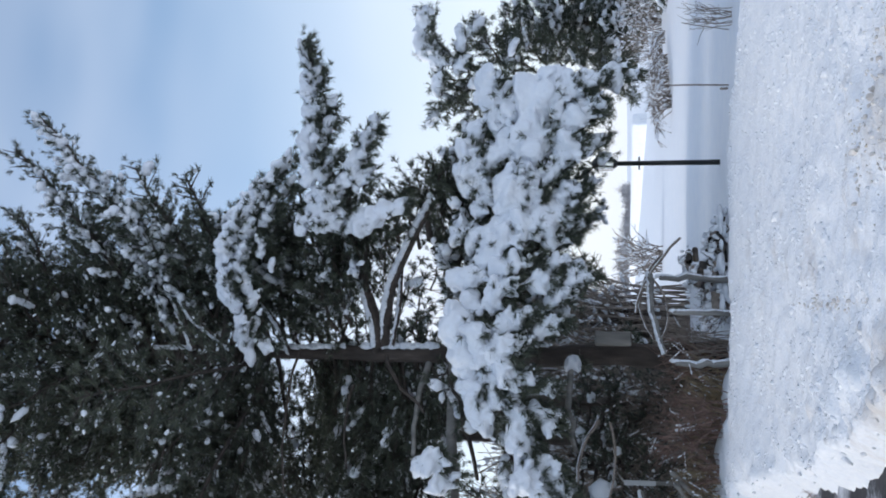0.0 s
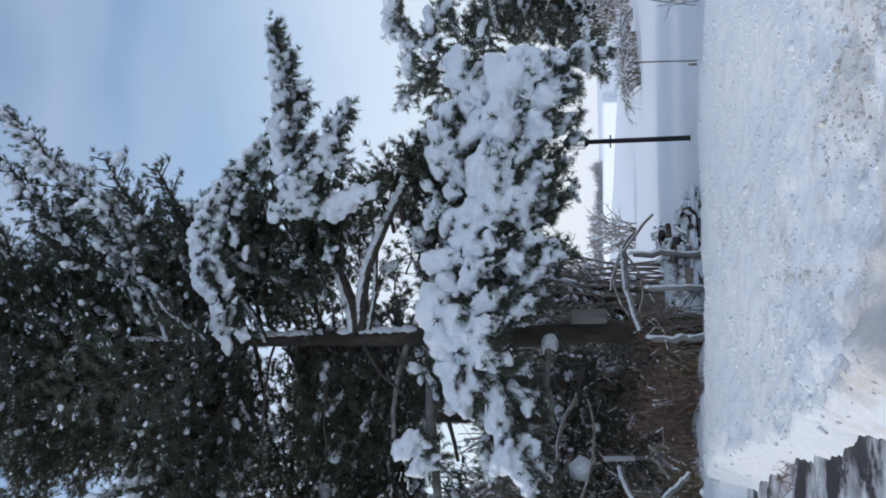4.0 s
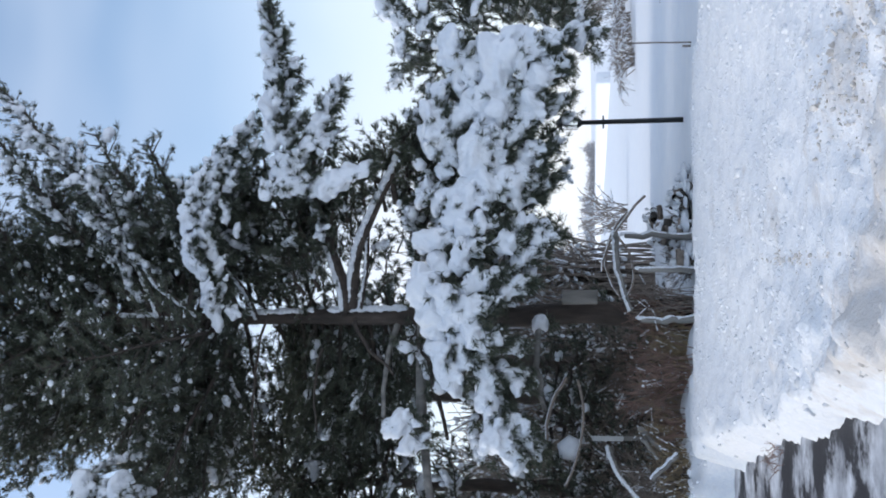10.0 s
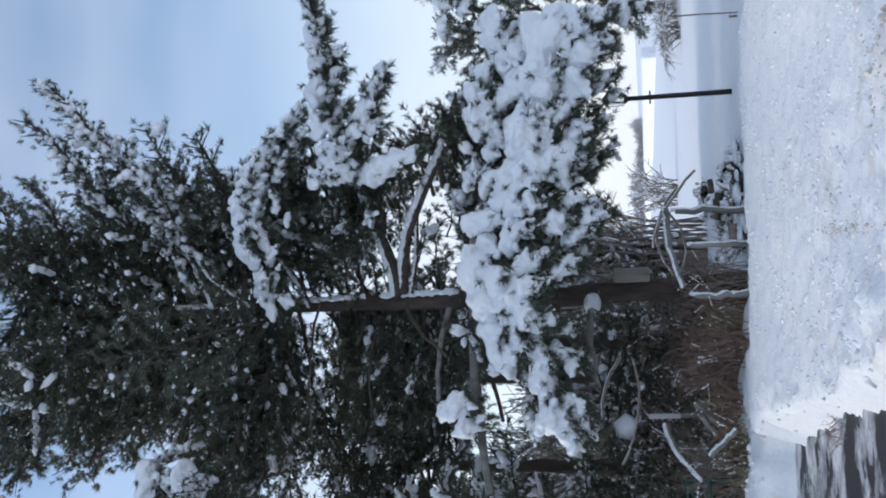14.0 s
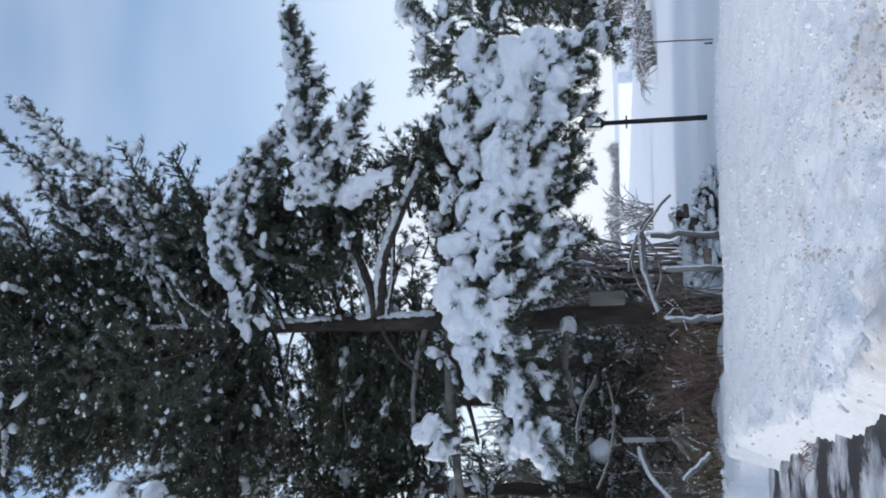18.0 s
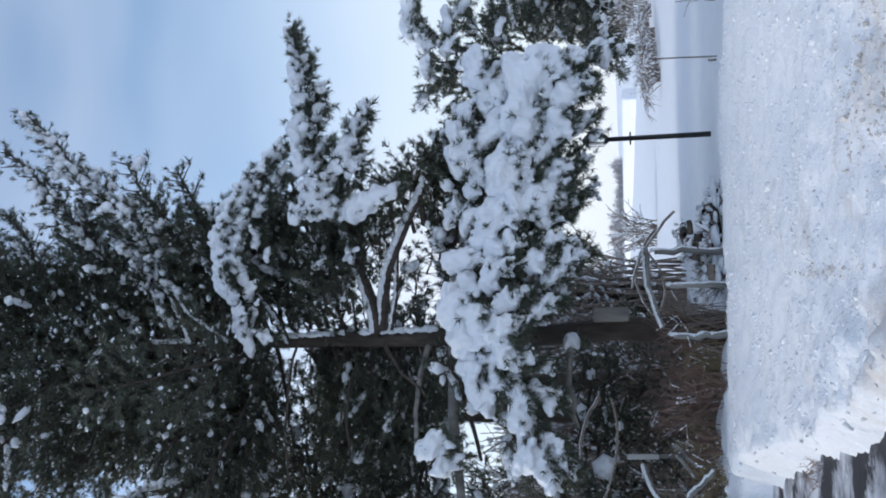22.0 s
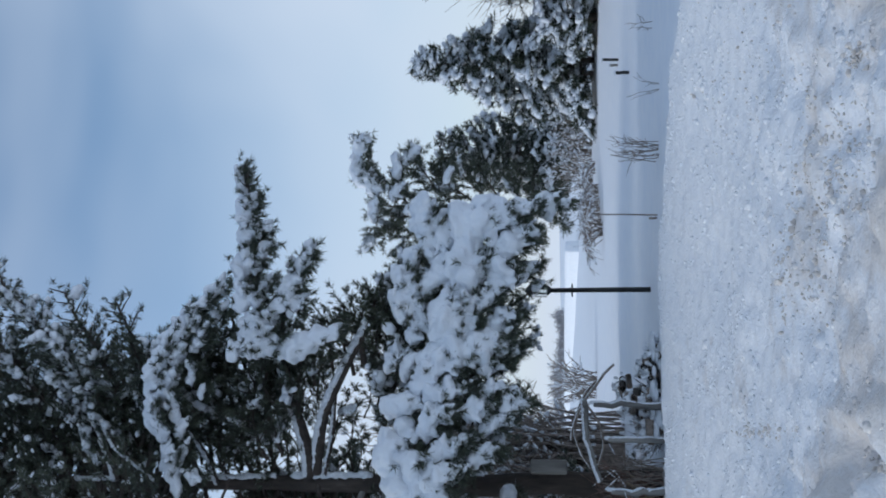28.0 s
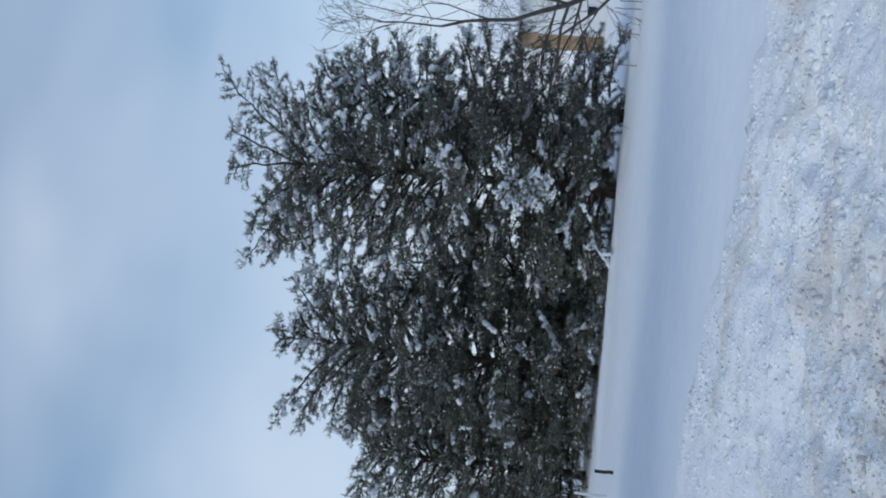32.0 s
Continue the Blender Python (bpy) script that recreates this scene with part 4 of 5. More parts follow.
def side_pine(name, label, az, d, height, low, radius, boughs, green=PINE, snow=0.3, lump=0.13, droop=0.0, rise=0.25, r0=0.18, gap=0.14, tuft=1.0, spread=0.9,
              tufts=MID_TUFTS, balls=SMALL_BALLS, shape=0.6, lift=-0.1, snow_top=None, hang=0.0, limb=0.035, tilt=0.35, wild=0.0, fleck=0.06):
    """A conifer with boughs winding up its trunk; shape 1 is a cone, 0 a column."""
    tree = thing(name, label, "tree")
    base = on_ground(az, d)
    trunk(tree, base, base + [0, 0, height], r0, 0.03)
    f = Foliage(tufts, balls)
    for k in range(boughs):
        s = k / max(1, boughs - 1)
        z = low + (height - low) * s
        a = k * 2.39996 + rng.uniform(-0.4, 0.4)
        ln = max(0.35, radius * (1 - shape * s) * rng.uniform(0.7, 1.1))
        p0 = base + [0, 0, z]
        p1 = p0 + np.array([math.sin(a) * ln, math.cos(a) * ln, ln * (rise - droop * (1 - s) + wild * rng.normal())])
        p1[2] = max(p1[2], base[2] + 0.15)
        f.bough(p0, p1, lift=lift, thick=limb, spread=spread * (0.45 + 0.55 * (1 - s) + (0.35 * s if wild else 0)), gap=gap, tuft=tuft, snow=snow if snow_top is None else snow + (snow_top - snow) * s,
                lump=lump, sides=5, hang=hang, tilt=tilt, fleck=fleck)
        if tufts is TUFTS or tufts is MID_TUFTS:
            f.link(tree, green, inner=True)
            f = Foliage(tufts, balls)
    if tufts is FAR_TUFTS or tufts is SPRIGS:
        tagged(f.link(tree, green, names=("branchwork", "crown", "snow_load")), kind="stuff")
    return tree


big_pine()
side_pine("pine_tree", "dark pine crowded behind the brush pile", -15.5, 17.5, 7.1, 4.9, 2.8, 46, tuft=1.3, snow=0.1, rise=0.05, shape=0.35, lump=0.09, gap=0.11)
side_pine("pine_tree", "dark pine with snow caught on its boughs", -21.8, 16.0, 7.0, 0.8, 2.5, 48, tuft=1.3, snow=0.18, rise=0.15, shape=0.3, lump=0.09, gap=0.12)
side_pine("pine_tree", "slender shaded pine in the thicket", -10.5, 18.0, 7.1, 5.0, 2.3, 38, tuft=1.3, snow=0.08, rise=0.05, shape=0.3, lump=0.09, gap=0.11)
side_pine("pine_tree", "shaded pine behind the big trunk", -8.6, 18.6, 6.7, 4.6, 1.6, 34, tuft=1.3, snow=0.06, rise=0.05, shape=0.3, lump=0.09)
for az, d, h in ((-12.0, 16.4, 2.3), (-16.5, 16.6, 2.5), (-8.6, 16.6, 2.2), (-20.0, 16.0, 2.0)):
    side_pine("pine_sapling", "low dark pine sapling in the thicket", az, d, h, 0.2, 1.4, 26, snow=0.08, rise=0.2, shape=0.5, lump=0.07, r0=0.04, gap=0.12)
# trees behind the lamp post
def lobed_pine():
    """The pine beyond the lamp post, its leader curled over under lumps of snow."""
    tree = thing("pine_tree", "snow-lumped pine with a curled leader beyond the lamp post", "tree")
    d = 48.0
    base = on_ground(9.6, d)
    trunk(tree, base, polar(9.6, 9.2, d), 0.15, 0.05)
    for az0, el0, az1, el1, sn in ((9.6, 7.0, 11.8, 11.2, 0.2), (11.0, 10.2, 13.6, 11.0, 0.2), (9.6, 6.0, 12.9, 8.4, 0.2), (9.6, 8.0, 7.4, 10.9, 0.15), (9.6, 6.0, 7.0, 9.4, 0.1), (10.0, 4.0, 12.4, 6.2, 0.1), (9.6, 8.6, 9.7, 10.6, 0.2),
                                   (9.6, 5.0, 7.0, 7.6, 0.1), (9.6, 7.6, 8.4, 9.4, 0.1), (9.6, 4.6, 11.8, 7.2, 0.1), (9.6, 3.0, 12.0, 4.6, 0.1), (9.6, 8.4, 11.4, 9.2, 0.15), (9.6, 2.0, 11.6, 2.8, 0.1), (9.6, 5.4, 9.0, 8.0, 0.1),
                                   (9.6, 1.4, 11.8, 1.2, 0.1), (9.6, 0.8, 11.2, -0.4, 0.1), (9.6, 1.6, 7.4, 1.0, 0.1), (9.6, 3.4, 7.6, 3.4, 0.1), (9.6, 0.6, 8.2, -0.4, 0.1)):
        f = Foliage(FAR_TUFTS, SMALL_BALLS)
        f.bough(polar(az0, el0, d), polar(az1, el1, d - 0.8 + rng.uniform(-0.8, 0.8)), 0.1, 0.06, 1.25, 0.125, 0.95, sn, 0.16, 0.08, tilt=0.7, fleck=0.24)
        f.link(tree, PINE, inner=True)
    for pts, r in ((((10.5, 10.3), (11.4, 11.3), (12.4, 11.5)), 0.33), (((12.7, 11.4), (13.6, 10.9)), 0.3), (((11.3, 9.1), (12.6, 9.1)), 0.3), (((12.2, 8.6), (12.9, 7.8)), 0.28), (((8.8, 10.5), (9.9, 10.5)), 0.28), (((7.2, 11.0), (8.0, 10.5)), 0.25),
                   (((10.3, 9.5), (10.8, 8.8)), 0.24), (((9.4, 8.6), (9.0, 7.6)), 0.26), (((11.0, 6.4), (11.8, 6.0)), 0.2)):
        f = Foliage(FAR_TUFTS, BALLS)
        f.cushion([polar(a, e, d - 1.4) for a, e in pts], r, 0.6, backing=0.5, grain=2.0)
        f.link(tree, PINE, inner=True, melt=0.06, lumps=0.05)


lobed_pine()
side_pine("cedar_tree", "dark snow-dusted cedar at the field's edge", 12.5, 50, 7.2, 0.3, 2.6, 84, green=SPRUCE, snow=0.28, lump=0.15, shape=0.6, rise=0.4, tuft=0.9, r0=0.12, gap=0.17, fleck=0.34, tufts=FAR_TUFTS, spread=1.4)
side_pine("spruce_tree", "spruce with snow on its drooping boughs", 17.5, 40, 6.7, 0.4, 3.5, 84, green=SPRUCE, snow=0.5, lump=0.15, droop=0.6, rise=0.15, shape=0.93, tuft=1.1,
          spread=0.9, tufts=FAR_TUFTS, lift=0.3, r0=0.1, fleck=0.1)
side_pine("cedar_tree", "low shrubby evergreen plastered with snow", 19.8, 37, 1.9, 0.2, 1.3, 34, green=SPRUCE, snow=0.9, lump=0.14, shape=0.5, tuft=1.1, tufts=FAR_TUFTS, fleck=0.3)
# two added pines, mostly hidden or out of view, that cast shade over the field
for az, d, h in ((-19.0, 25.0, 8.0), (-27.0, 22.0, 10.0)):
    side_pine("pine_tree", "pine added behind the thicket to shade the field", az, d, h, 0.6, 2.8, 60, tuft=1.2, snow=0.1, shape=0.5, lump=0.09, tufts=FAR_TUFTS)
# the dark group past the field
for az, d, h, r, n, sh in ((41.7, 29, 9.3, 3.5, 150, 0.12), (36.6, 32, 5.2, 2.9, 84, 0.25), (31.5, 31, 8.0, 3.6, 150, 0.2), (25.8, 33, 6.6, 3.2, 96, 0.35), (45.8, 30, 7.9, 2.6, 90, 0.3), (28.6, 34, 7.2, 2.6, 70, 0.3)):
    side_pine("pine_tree", "olive-green pine with hanging twigs and scraps of snow", az, d, h, 0.3, r, n, green=OLIVE, snow=0.05, lump=0.08, hang=0.18, droop=0.5, rise=0.42, shape=sh, tuft=0.8,
              spread=1.2, tufts=SPRIGS, lift=0.2, gap=0.14, snow_top=0.14, r0=0.022 * h, limb=0.045, tilt=0.45, wild=0.14, fleck=0.16)


def bough_tree():
    """A pine whose trunk stands past the thicket; only its snow-laden boughs come into view."""
    tree = thing("pine_tree", "pine with boughs under thick cushions of snow", "tree")
    base = on_ground(-31.0, 14.6)
    trunk(tree, base, base + [0, 0, 12.5], 0.2, 0.05)
    hub = lambda el: np.array([base[0], base[1], polar(0, el, 14.6)[2]])
    for el0, az1, el1, sn in ((24.0, -17.0, 24.6, 0.1), (26.0, -16.6, 26.6, 0.1), (30.5, -19.6, 31.0, 0.05), (32.5, -19.0, 33.4, 0.05), (28.5, -20.4, 29.4, 0.1), (22.0, -18.0, 22.2, 0.04), (23.2, -17.2, 23.4, 0.04), (22.6, -17.6, 21.8, 0.03), (34.0, -20.0, 35.4, 0.05)):
        f = Foliage()
        f.bough(hub(el0), polar(az1, el1, 12.9), 0.1, 0.06, 0.75, 0.1, 1.0, sn, 0.08, 0.25, fleck=0.08)
        f.link(tree, PINE, inner=True)
    for pts, r in ((((-15.9, 25.5), (-17.2, 25.2), (-18.6, 25.0), (-20.6, 25.0)), 0.27), (((-15.6, 27.6), (-17.0, 27.2), (-18.4, 27.1)), 0.19), (((-18.6, 27.2), (-20.6, 27.4)), 0.19), (((-15.7, 26.5), (-16.6, 26.4)), 0.1)):
        f = Foliage(TUFTS, BALLS)
        f.cushion([polar(a, e, 12.6) for a, e in pts], r, 0.8)
        f.link(tree, PINE, inner=True, melt=0.022, lumps=0.035)


bough_tree()


def lamp_post():
    post = thing("lamp_post", "black garden lamp post with a glass lantern standing in snow", "lamp post")
    base = on_ground(4.76, 16.0)
    x, y, z = base
    h = EYE + 16 * math.tan(radians(0.55)) - z
    bm = bmesh.new()
    bmesh.ops.create_cone(bm, cap_ends=True, segments=16, radius1=0.042, radius2=0.036, depth=h + 0.2, matrix=pose(x, y, z + h / 2 - 0.1))
    part("pole", bm, POST_BLACK, post, smooth=True)
    part("ladder_rest", box_bm((0.2, 0.025, 0.025), (x, y, EYE - 16 * math.tan(radians(0.68))), 0.006), POST_BLACK, post)
    zt = z + h
    bm = bmesh.new()
    bmesh.ops.create_cone(bm, cap_ends=True, segments=6, radius1=0.05, radius2=0.1, depth=0.06, matrix=pose(x, y, zt + 0.02))
    part("collar", bm, POST_BLACK, post)
    for k in range(6):
        a = radians(60 * k)
        part("bar", box_bm((0.012, 0.012, 0.24), (x + 0.1 * math.cos(a), y + 0.1 * math.sin(a), zt + 0.17)), POST_BLACK, post)
    bm = bmesh.new()
    bmesh.ops.create_cone(bm, cap_ends=False, segments=6, radius1=0.09, radius2=0.1, depth=0.23, matrix=pose(x, y, zt + 0.165))
    part("pane", bm, GLASS, post, "clear lantern glass").visible_shadow = False
    bm = bmesh.new()
    bmesh.ops.create_cone(bm, cap_ends=True, segments=6, radius1=0.14, radius2=0.03, depth=0.1, matrix=pose(x, y, zt + 0.34))
    part("roof", bm, POST_BLACK, post)


lamp_post()


def far_woods():
    pile = Pile()
    n = 5200
    az = rng.uniform(-30, 70, n)
    d = rng.uniform(240, 300, n)
    base = 0.5
    h = np.maximum(0.3, 2.2 + 2.6 * vnoise(az * 0.45, az * 0, 31)) * rng.uniform(0.5, 1.1, n)
    x, y = d * np.sin(np.radians(az)), d * np.cos(np.radians(az))
    at = np.stack([x, y, base + h * rng.random(n)], -1)
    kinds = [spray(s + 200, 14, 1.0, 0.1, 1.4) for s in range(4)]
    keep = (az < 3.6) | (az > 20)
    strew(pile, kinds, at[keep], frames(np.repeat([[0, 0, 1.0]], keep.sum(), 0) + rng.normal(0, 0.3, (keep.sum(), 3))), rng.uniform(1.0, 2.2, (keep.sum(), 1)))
    tagged(pile.link("far_woods", HAZY_WOODS), "bare woods, hazed to grey, along the far field", "woods", kind="stuff")


far_woods()


def far_wall():
    """A low wall under snow that runs back from behind the lamp post."""
    wall = thing("garden_wall", "low garden wall buried under smooth snow", "wall")
    a, b = polar(7.2, -1.1, 73), polar(-2.2, -0.5, 165)
    mid, along = (a + b) / 2, b - a
    turn = math.degrees(math.atan2(along[1], along[0]))
    ln = float(np.hypot(along[0], along[1]))
    part("snow_cover", box_bm((ln, 0.9, 1.3), (mid[0], mid[1], 0.55), 0.18, turn), SNOW, wall, "deep smooth snow on the wall")
    part("coping", box_bm((ln - 2, 0.5, 0.06), (mid[0], mid[1], 1.2), 0.02, turn), SNOW, wall)


far_wall()


# ---- thicket, brush and small things ----
def twig_bush(name, label, category, az, d, height, stems, spread, r=0.008, forks=4, material=TWIG, snow=0.0, droop=0.0, lean=0.0, group=""):
    """A bush of thin stems that fork upwards; droop bends the tips back to the ground."""
    ob = thing(name, label, category, group)
    base = on_ground(az, d)
    white, dense = Pile(), Pile()
    for k in range(stems):
        pile = dense if stems > 12 else Pile()
        a = rng.uniform(0, 2 * np.pi)
        out = np.array([math.cos(a) * spread + lean, math.sin(a) * spread, 0]) * rng.uniform(0.3, 1)
        h = height * rng.uniform(0.65, 1.0)
        foot = base + np.array([rng.normal(0, 0.04 + spread * 0.12), rng.normal(0, 0.05), -0.05])
        q = np.linspace(0, 1, 7)[:, None]
        line = foot + out * q ** 1.3 + np.array([0, 0, 1.0]) * (h * q * (1 - droop * q * q)) + rng.normal(0, 0.01, (7, 3))
        tube(pile, line, np.linspace(r, r * 0.35, 7), 5)
        for i in range(forks):
            t = rng.integers(2, 6)
            dirn = unit(line[t] - line[t - 1]) + rng.normal(0, 0.45, 3)
            e = line[t] + unit(dirn) * h * rng.uniform(0.15, 0.38) + [0, 0, -droop * h * 0.1]
            tube(pile, np.stack([line[t], (line[t] + e) / 2 + rng.normal(0, 0.01, 3), e]), np.array([r * 0.6, r * 0.45, r * 0.25]), 4)
            if rng.random() < snow:
                p = line[t] + (e - line[t]) * np.linspace(0.1, 1, 6)[:, None] + [0, 0, r * 1.2]
                strew(white, SMALL_BALLS, p, frames(np.repeat((e - line[t])[None], 6, 0)), rng.uniform(0.6, 1.3, (6, 1)) * r * 1.5 * np.array([[1, 1, 3.5]]))
        if rng.random() < snow:
            p = line + [0, 0, r * 2]
            strew(white, SMALL_BALLS, p, frames(np.gradient(line, axis=0)), rng.uniform(0.7, 1.2, (7, 1)) * r * 1.7 * np.array([[1, 1, 4.0]]))
        if stems <= 12:
            pile.link("stem", material, ob, smooth=True)
    if stems > 12:
        tagged(dense.link("brushwood", material, ob, smooth=True), kind="stuff")
    load = white.link("snow_load", ICE_CRUST, ob, "thin lines of snow", smooth=True)
    if load:
        tagged(load, kind="stuff")
    return ob


def rod(az, d, top_el, foot_el, r, material, label, bent=0.0, cap=False):
    ob = thing("stake", label, "stake", "stakes in the field")
    pile = Pile()
    p0, p1 = polar(az, foot_el, d), polar(az + bent, top_el, d)
    p0[2] = min(p0[2], ground_at(p0[0], p0[1])) - 0.1
    tube(pile, bend(p0, p1, 0, 6) + rng.normal(0, 0.004, (6, 3)), np.full(6, r), 8)
    pile.link("shaft", material, ob, smooth=True)
    if cap:
        w = Pile()
        strew(w, SMALL_BALLS, p1[None] + [0, 0, 0.01], frames(np.array([[0, 0, 1.0]])), np.array([[r * 1.8, r * 1.8, r * 1.2]]))
        w.link("snow_cap", ICE_CRUST, ob, smooth=True)


def snowy_log(label, p0, p1, r, lift=0.0, material=GREY_WOOD, snow=0.7, name="log", side=(0.55, 0.0, 0.6)):
    """A fallen limb or stick with a ridge of snow along its top."""
    ob = thing(name, label, name.replace("_", " "))
    pile, white = Pile(), Pile()
    line = bend(np.asarray(p0), np.asarray(p1), lift, 9) + rng.normal(0, r * 0.25, (9, 3))
    tube(pile, line, np.linspace(r, r * 0.7, 9), 8, 0.08)
    pile.link("wood", material, ob, smooth=True)
    if snow:
        n = max(8, int(np.linalg.norm(line[-1] - line[0]) / (r * 0.45)))
        q = np.linspace(0, 8, n)
        at = np.stack([np.interp(q, np.arange(9), line[:, c]) for c in range(3)], -1) + np.array(side) * r
        strew(white, SMALL_BALLS, at, frames(np.repeat((line[-1] - line[0])[None], n, 0)), r * snow * rng.uniform(0.7, 1.0, (n, 1)) * np.array([[0.8, 0.8, 1.3]]))
        w = white.link("snow_ridge", ICE_CRUST, ob, "ridge of snow", smooth=True)
        tagged(w, kind="stuff")
    return ob


def rustic_fence():
    """Old posts with snow blown on one side, and the bent rail between them."""
    for k, (az, el, d, r) in enumerate(((-1.6, -1.7, 14.0, 0.05), (-3.5, -2.6, 13.6, 0.045), (-6.3, -2.7, 13.4, 0.05))):
        foot = on_ground(az, d)
        snowy_log("grey fence post with snow on its side", foot - [0, 0, 0.1], polar(az, el, d), r, 0.0, GREY_WOOD, 0.9, "fence_post")["group"] = "old fence posts"
    snowy_log("bent grey limb arching between the posts", polar(-1.4, -1.3, 13.9), polar(-5.8, -2.1, 13.5), 0.045, 0.06, GREY_WOOD, 0.95, "fallen_limb")
    snowy_log("thin vine looping over the fence", polar(-0.3, -1.9, 14.2), polar(-5.0, -1.5, 13.9), 0.02, 0.24, TWIG, 0.8, "vine")
    snowy_log("thin vine looping over the fence", polar(0.6, -2.9, 14.2), polar(-3.6, -0.5, 13.8), 0.018, 0.12, TWIG, 0.8, "vine")
    snowy_log("dark vine hanging by the trunk", polar(-1.0, -0.8, 14.1), polar(-5.0, -1.9, 13.7), 0.018, -0.2, TWIG, 0.5, "vine")


rustic_fence()


def stump_heap():
    """A heap of split logs half buried in snow."""
    heap = thing("log_heap", "heap of dark logs half buried in snow", "log pile")
    white = Pile()
    for k in range(46):
        az, d = rng.uniform(-3.4, 1.2), rng.uniform(14.1, 14.9)
        base = on_ground(az, d)
        h = 0.05 + (0.62 - 0.24 * abs(az + 1.0)) * rng.random()
        p = base + [0, 0, max(0.05, h)]
        a = rng.uniform(-1.6, 1.6)
        v = np.array([math.cos(a), math.sin(a), rng.uniform(-0.3, 0.3)]) * rng.uniform(0.08, 0.2)
        pile = Pile()
        tube(pile, np.stack([p - v, p - v * 0.3, p + v * 0.4, p + v]), np.full(4, rng.uniform(0.04, 0.075)), 8, 0.12)
        pile.link("log", DARK_TWIG if k % 3 == 0 else TWIG, heap, smooth=True)
        q = p + v * np.linspace(-1, 1, 5)[:, None] + [0, 0, 0.08] + rng.normal(0, 0.015, (5, 3))
        strew(white, BALLS, q, frames(rng.normal(size=(5, 3))), rng.uniform(0.025, 0.055, (5, 1)) * np.ones((1, 3)))
    for k in range(26):
        az, d = rng.uniform(-3.6, 2.2), rng.uniform(14.0, 14.9)
        strew(white, BALLS, on_ground(az, d)[None] + [0, 0, rng.uniform(0, 0.14)], frames(np.array([[0, 0, 1.0]])), np.array([[0.12, 0.12, 0.08]]) * rng.uniform(0.6, 1.2))
    tagged(white.link("snow_load", ICE_CRUST, heap, "rounded caps of snow", smooth=True), kind="stuff")


stump_heap()
twig_bush("brush", "tangle of dark bare twigs behind the fence", "brush", -3.2, 14.6, 0.5, 34, 0.5, 0.007, 5, TWIG, 0.25)
twig_bush("brush", "tangle of dark bare twigs behind the fence", "brush", -1.6, 14.8, 0.42, 22, 0.45, 0.007, 5, TWIG, 0.25)

# rust-brown bracken and dry stalks under the pines
for k in range(12):
    az = -5.2 - k * 1.0 + rng.uniform(-0.3, 0.3)
    twig_bush("brush", "rust-brown bracken under the pines", "brush", az, rng.uniform(13.3, 14.2), rng.uniform(0.55, 1.3), 24, 0.55, 0.007, 6, RUST if k % 3 and k < 8 else TWIG, 0.02, 0.25)
for k in range(9):
    az = -7.0 - k * 1.1 + rng.uniform(-0.3, 0.3)
    twig_bush("dry_stalks", "dry straw-coloured stalks dusted with snow", "dry grass", az, rng.uniform(13.3, 13.9), rng.uniform(0.5, 0.85), 26, 0.4, 0.006, 2, REED, 0.05)
for k in range(8):
    az = -8 - k * 1.6
    twig_bush("brush", "dark tangled thicket behind the bracken", "brush", az, rng.uniform(15.4, 16.6), rng.uniform(1.5, 2.4), 46, 1.0, 0.011, 6, TWIG, 0.06, 0.2)
snowy_log("pale split stick leaning in the brush", polar(-12.2, -2.4, 13.4), polar(-13.4, -3.6, 13.3), 0.035, 0, GREY_WOOD, 0.5)
snowy_log("pale split stick leaning in the brush", polar(-12.8, -2.6, 13.3), polar(-13.9, -3.4, 13.2), 0.03, 0, GREY_WOOD, 0.5)
snowy_log("snow-lined limb fallen against the thicket", polar(-13.2, -0.8, 13.8), polar(-16.3, -2.6, 13.4), 0.045, 0.08, GREY_WOOD, 1.0, "fallen_limb")
snowy_log("snow-lined limb fallen against the thicket", polar(-15.0, -3.0, 13.2), polar(-13.7, -4.4, 13.0), 0.035, 0.0, GREY_WOOD, 1.0, "fallen_limb")
snowy_log("snow-lined limb fallen against the thicket", polar(-9.5, 1.5, 14.2), polar(-13.0, 2.6, 14.0), 0.025, 0.1, TWIG, 0.7, "fallen_limb")
snowy_log("grey vine hanging down through the thicket", polar(-9.6, 0.9, 13.9), polar(-15.4, 1.6, 13.6), 0.02, -0.14, TWIG, 0.4, "vine")

board = thing("board", "grey weathered board standing in the brush", "board")
bx = polar(-12.8, -0.7, 14.0)
part("plank", box_bm((0.07, 0.03, 0.42), tuple(bx), 0.006, 8), GREY_WALL, board)
part("prop", box_bm((0.06, 0.04, 1.0), (bx[0], bx[1] + 0.04, bx[2] - 0.5), 0.006, 8), GREY_WOOD, board)


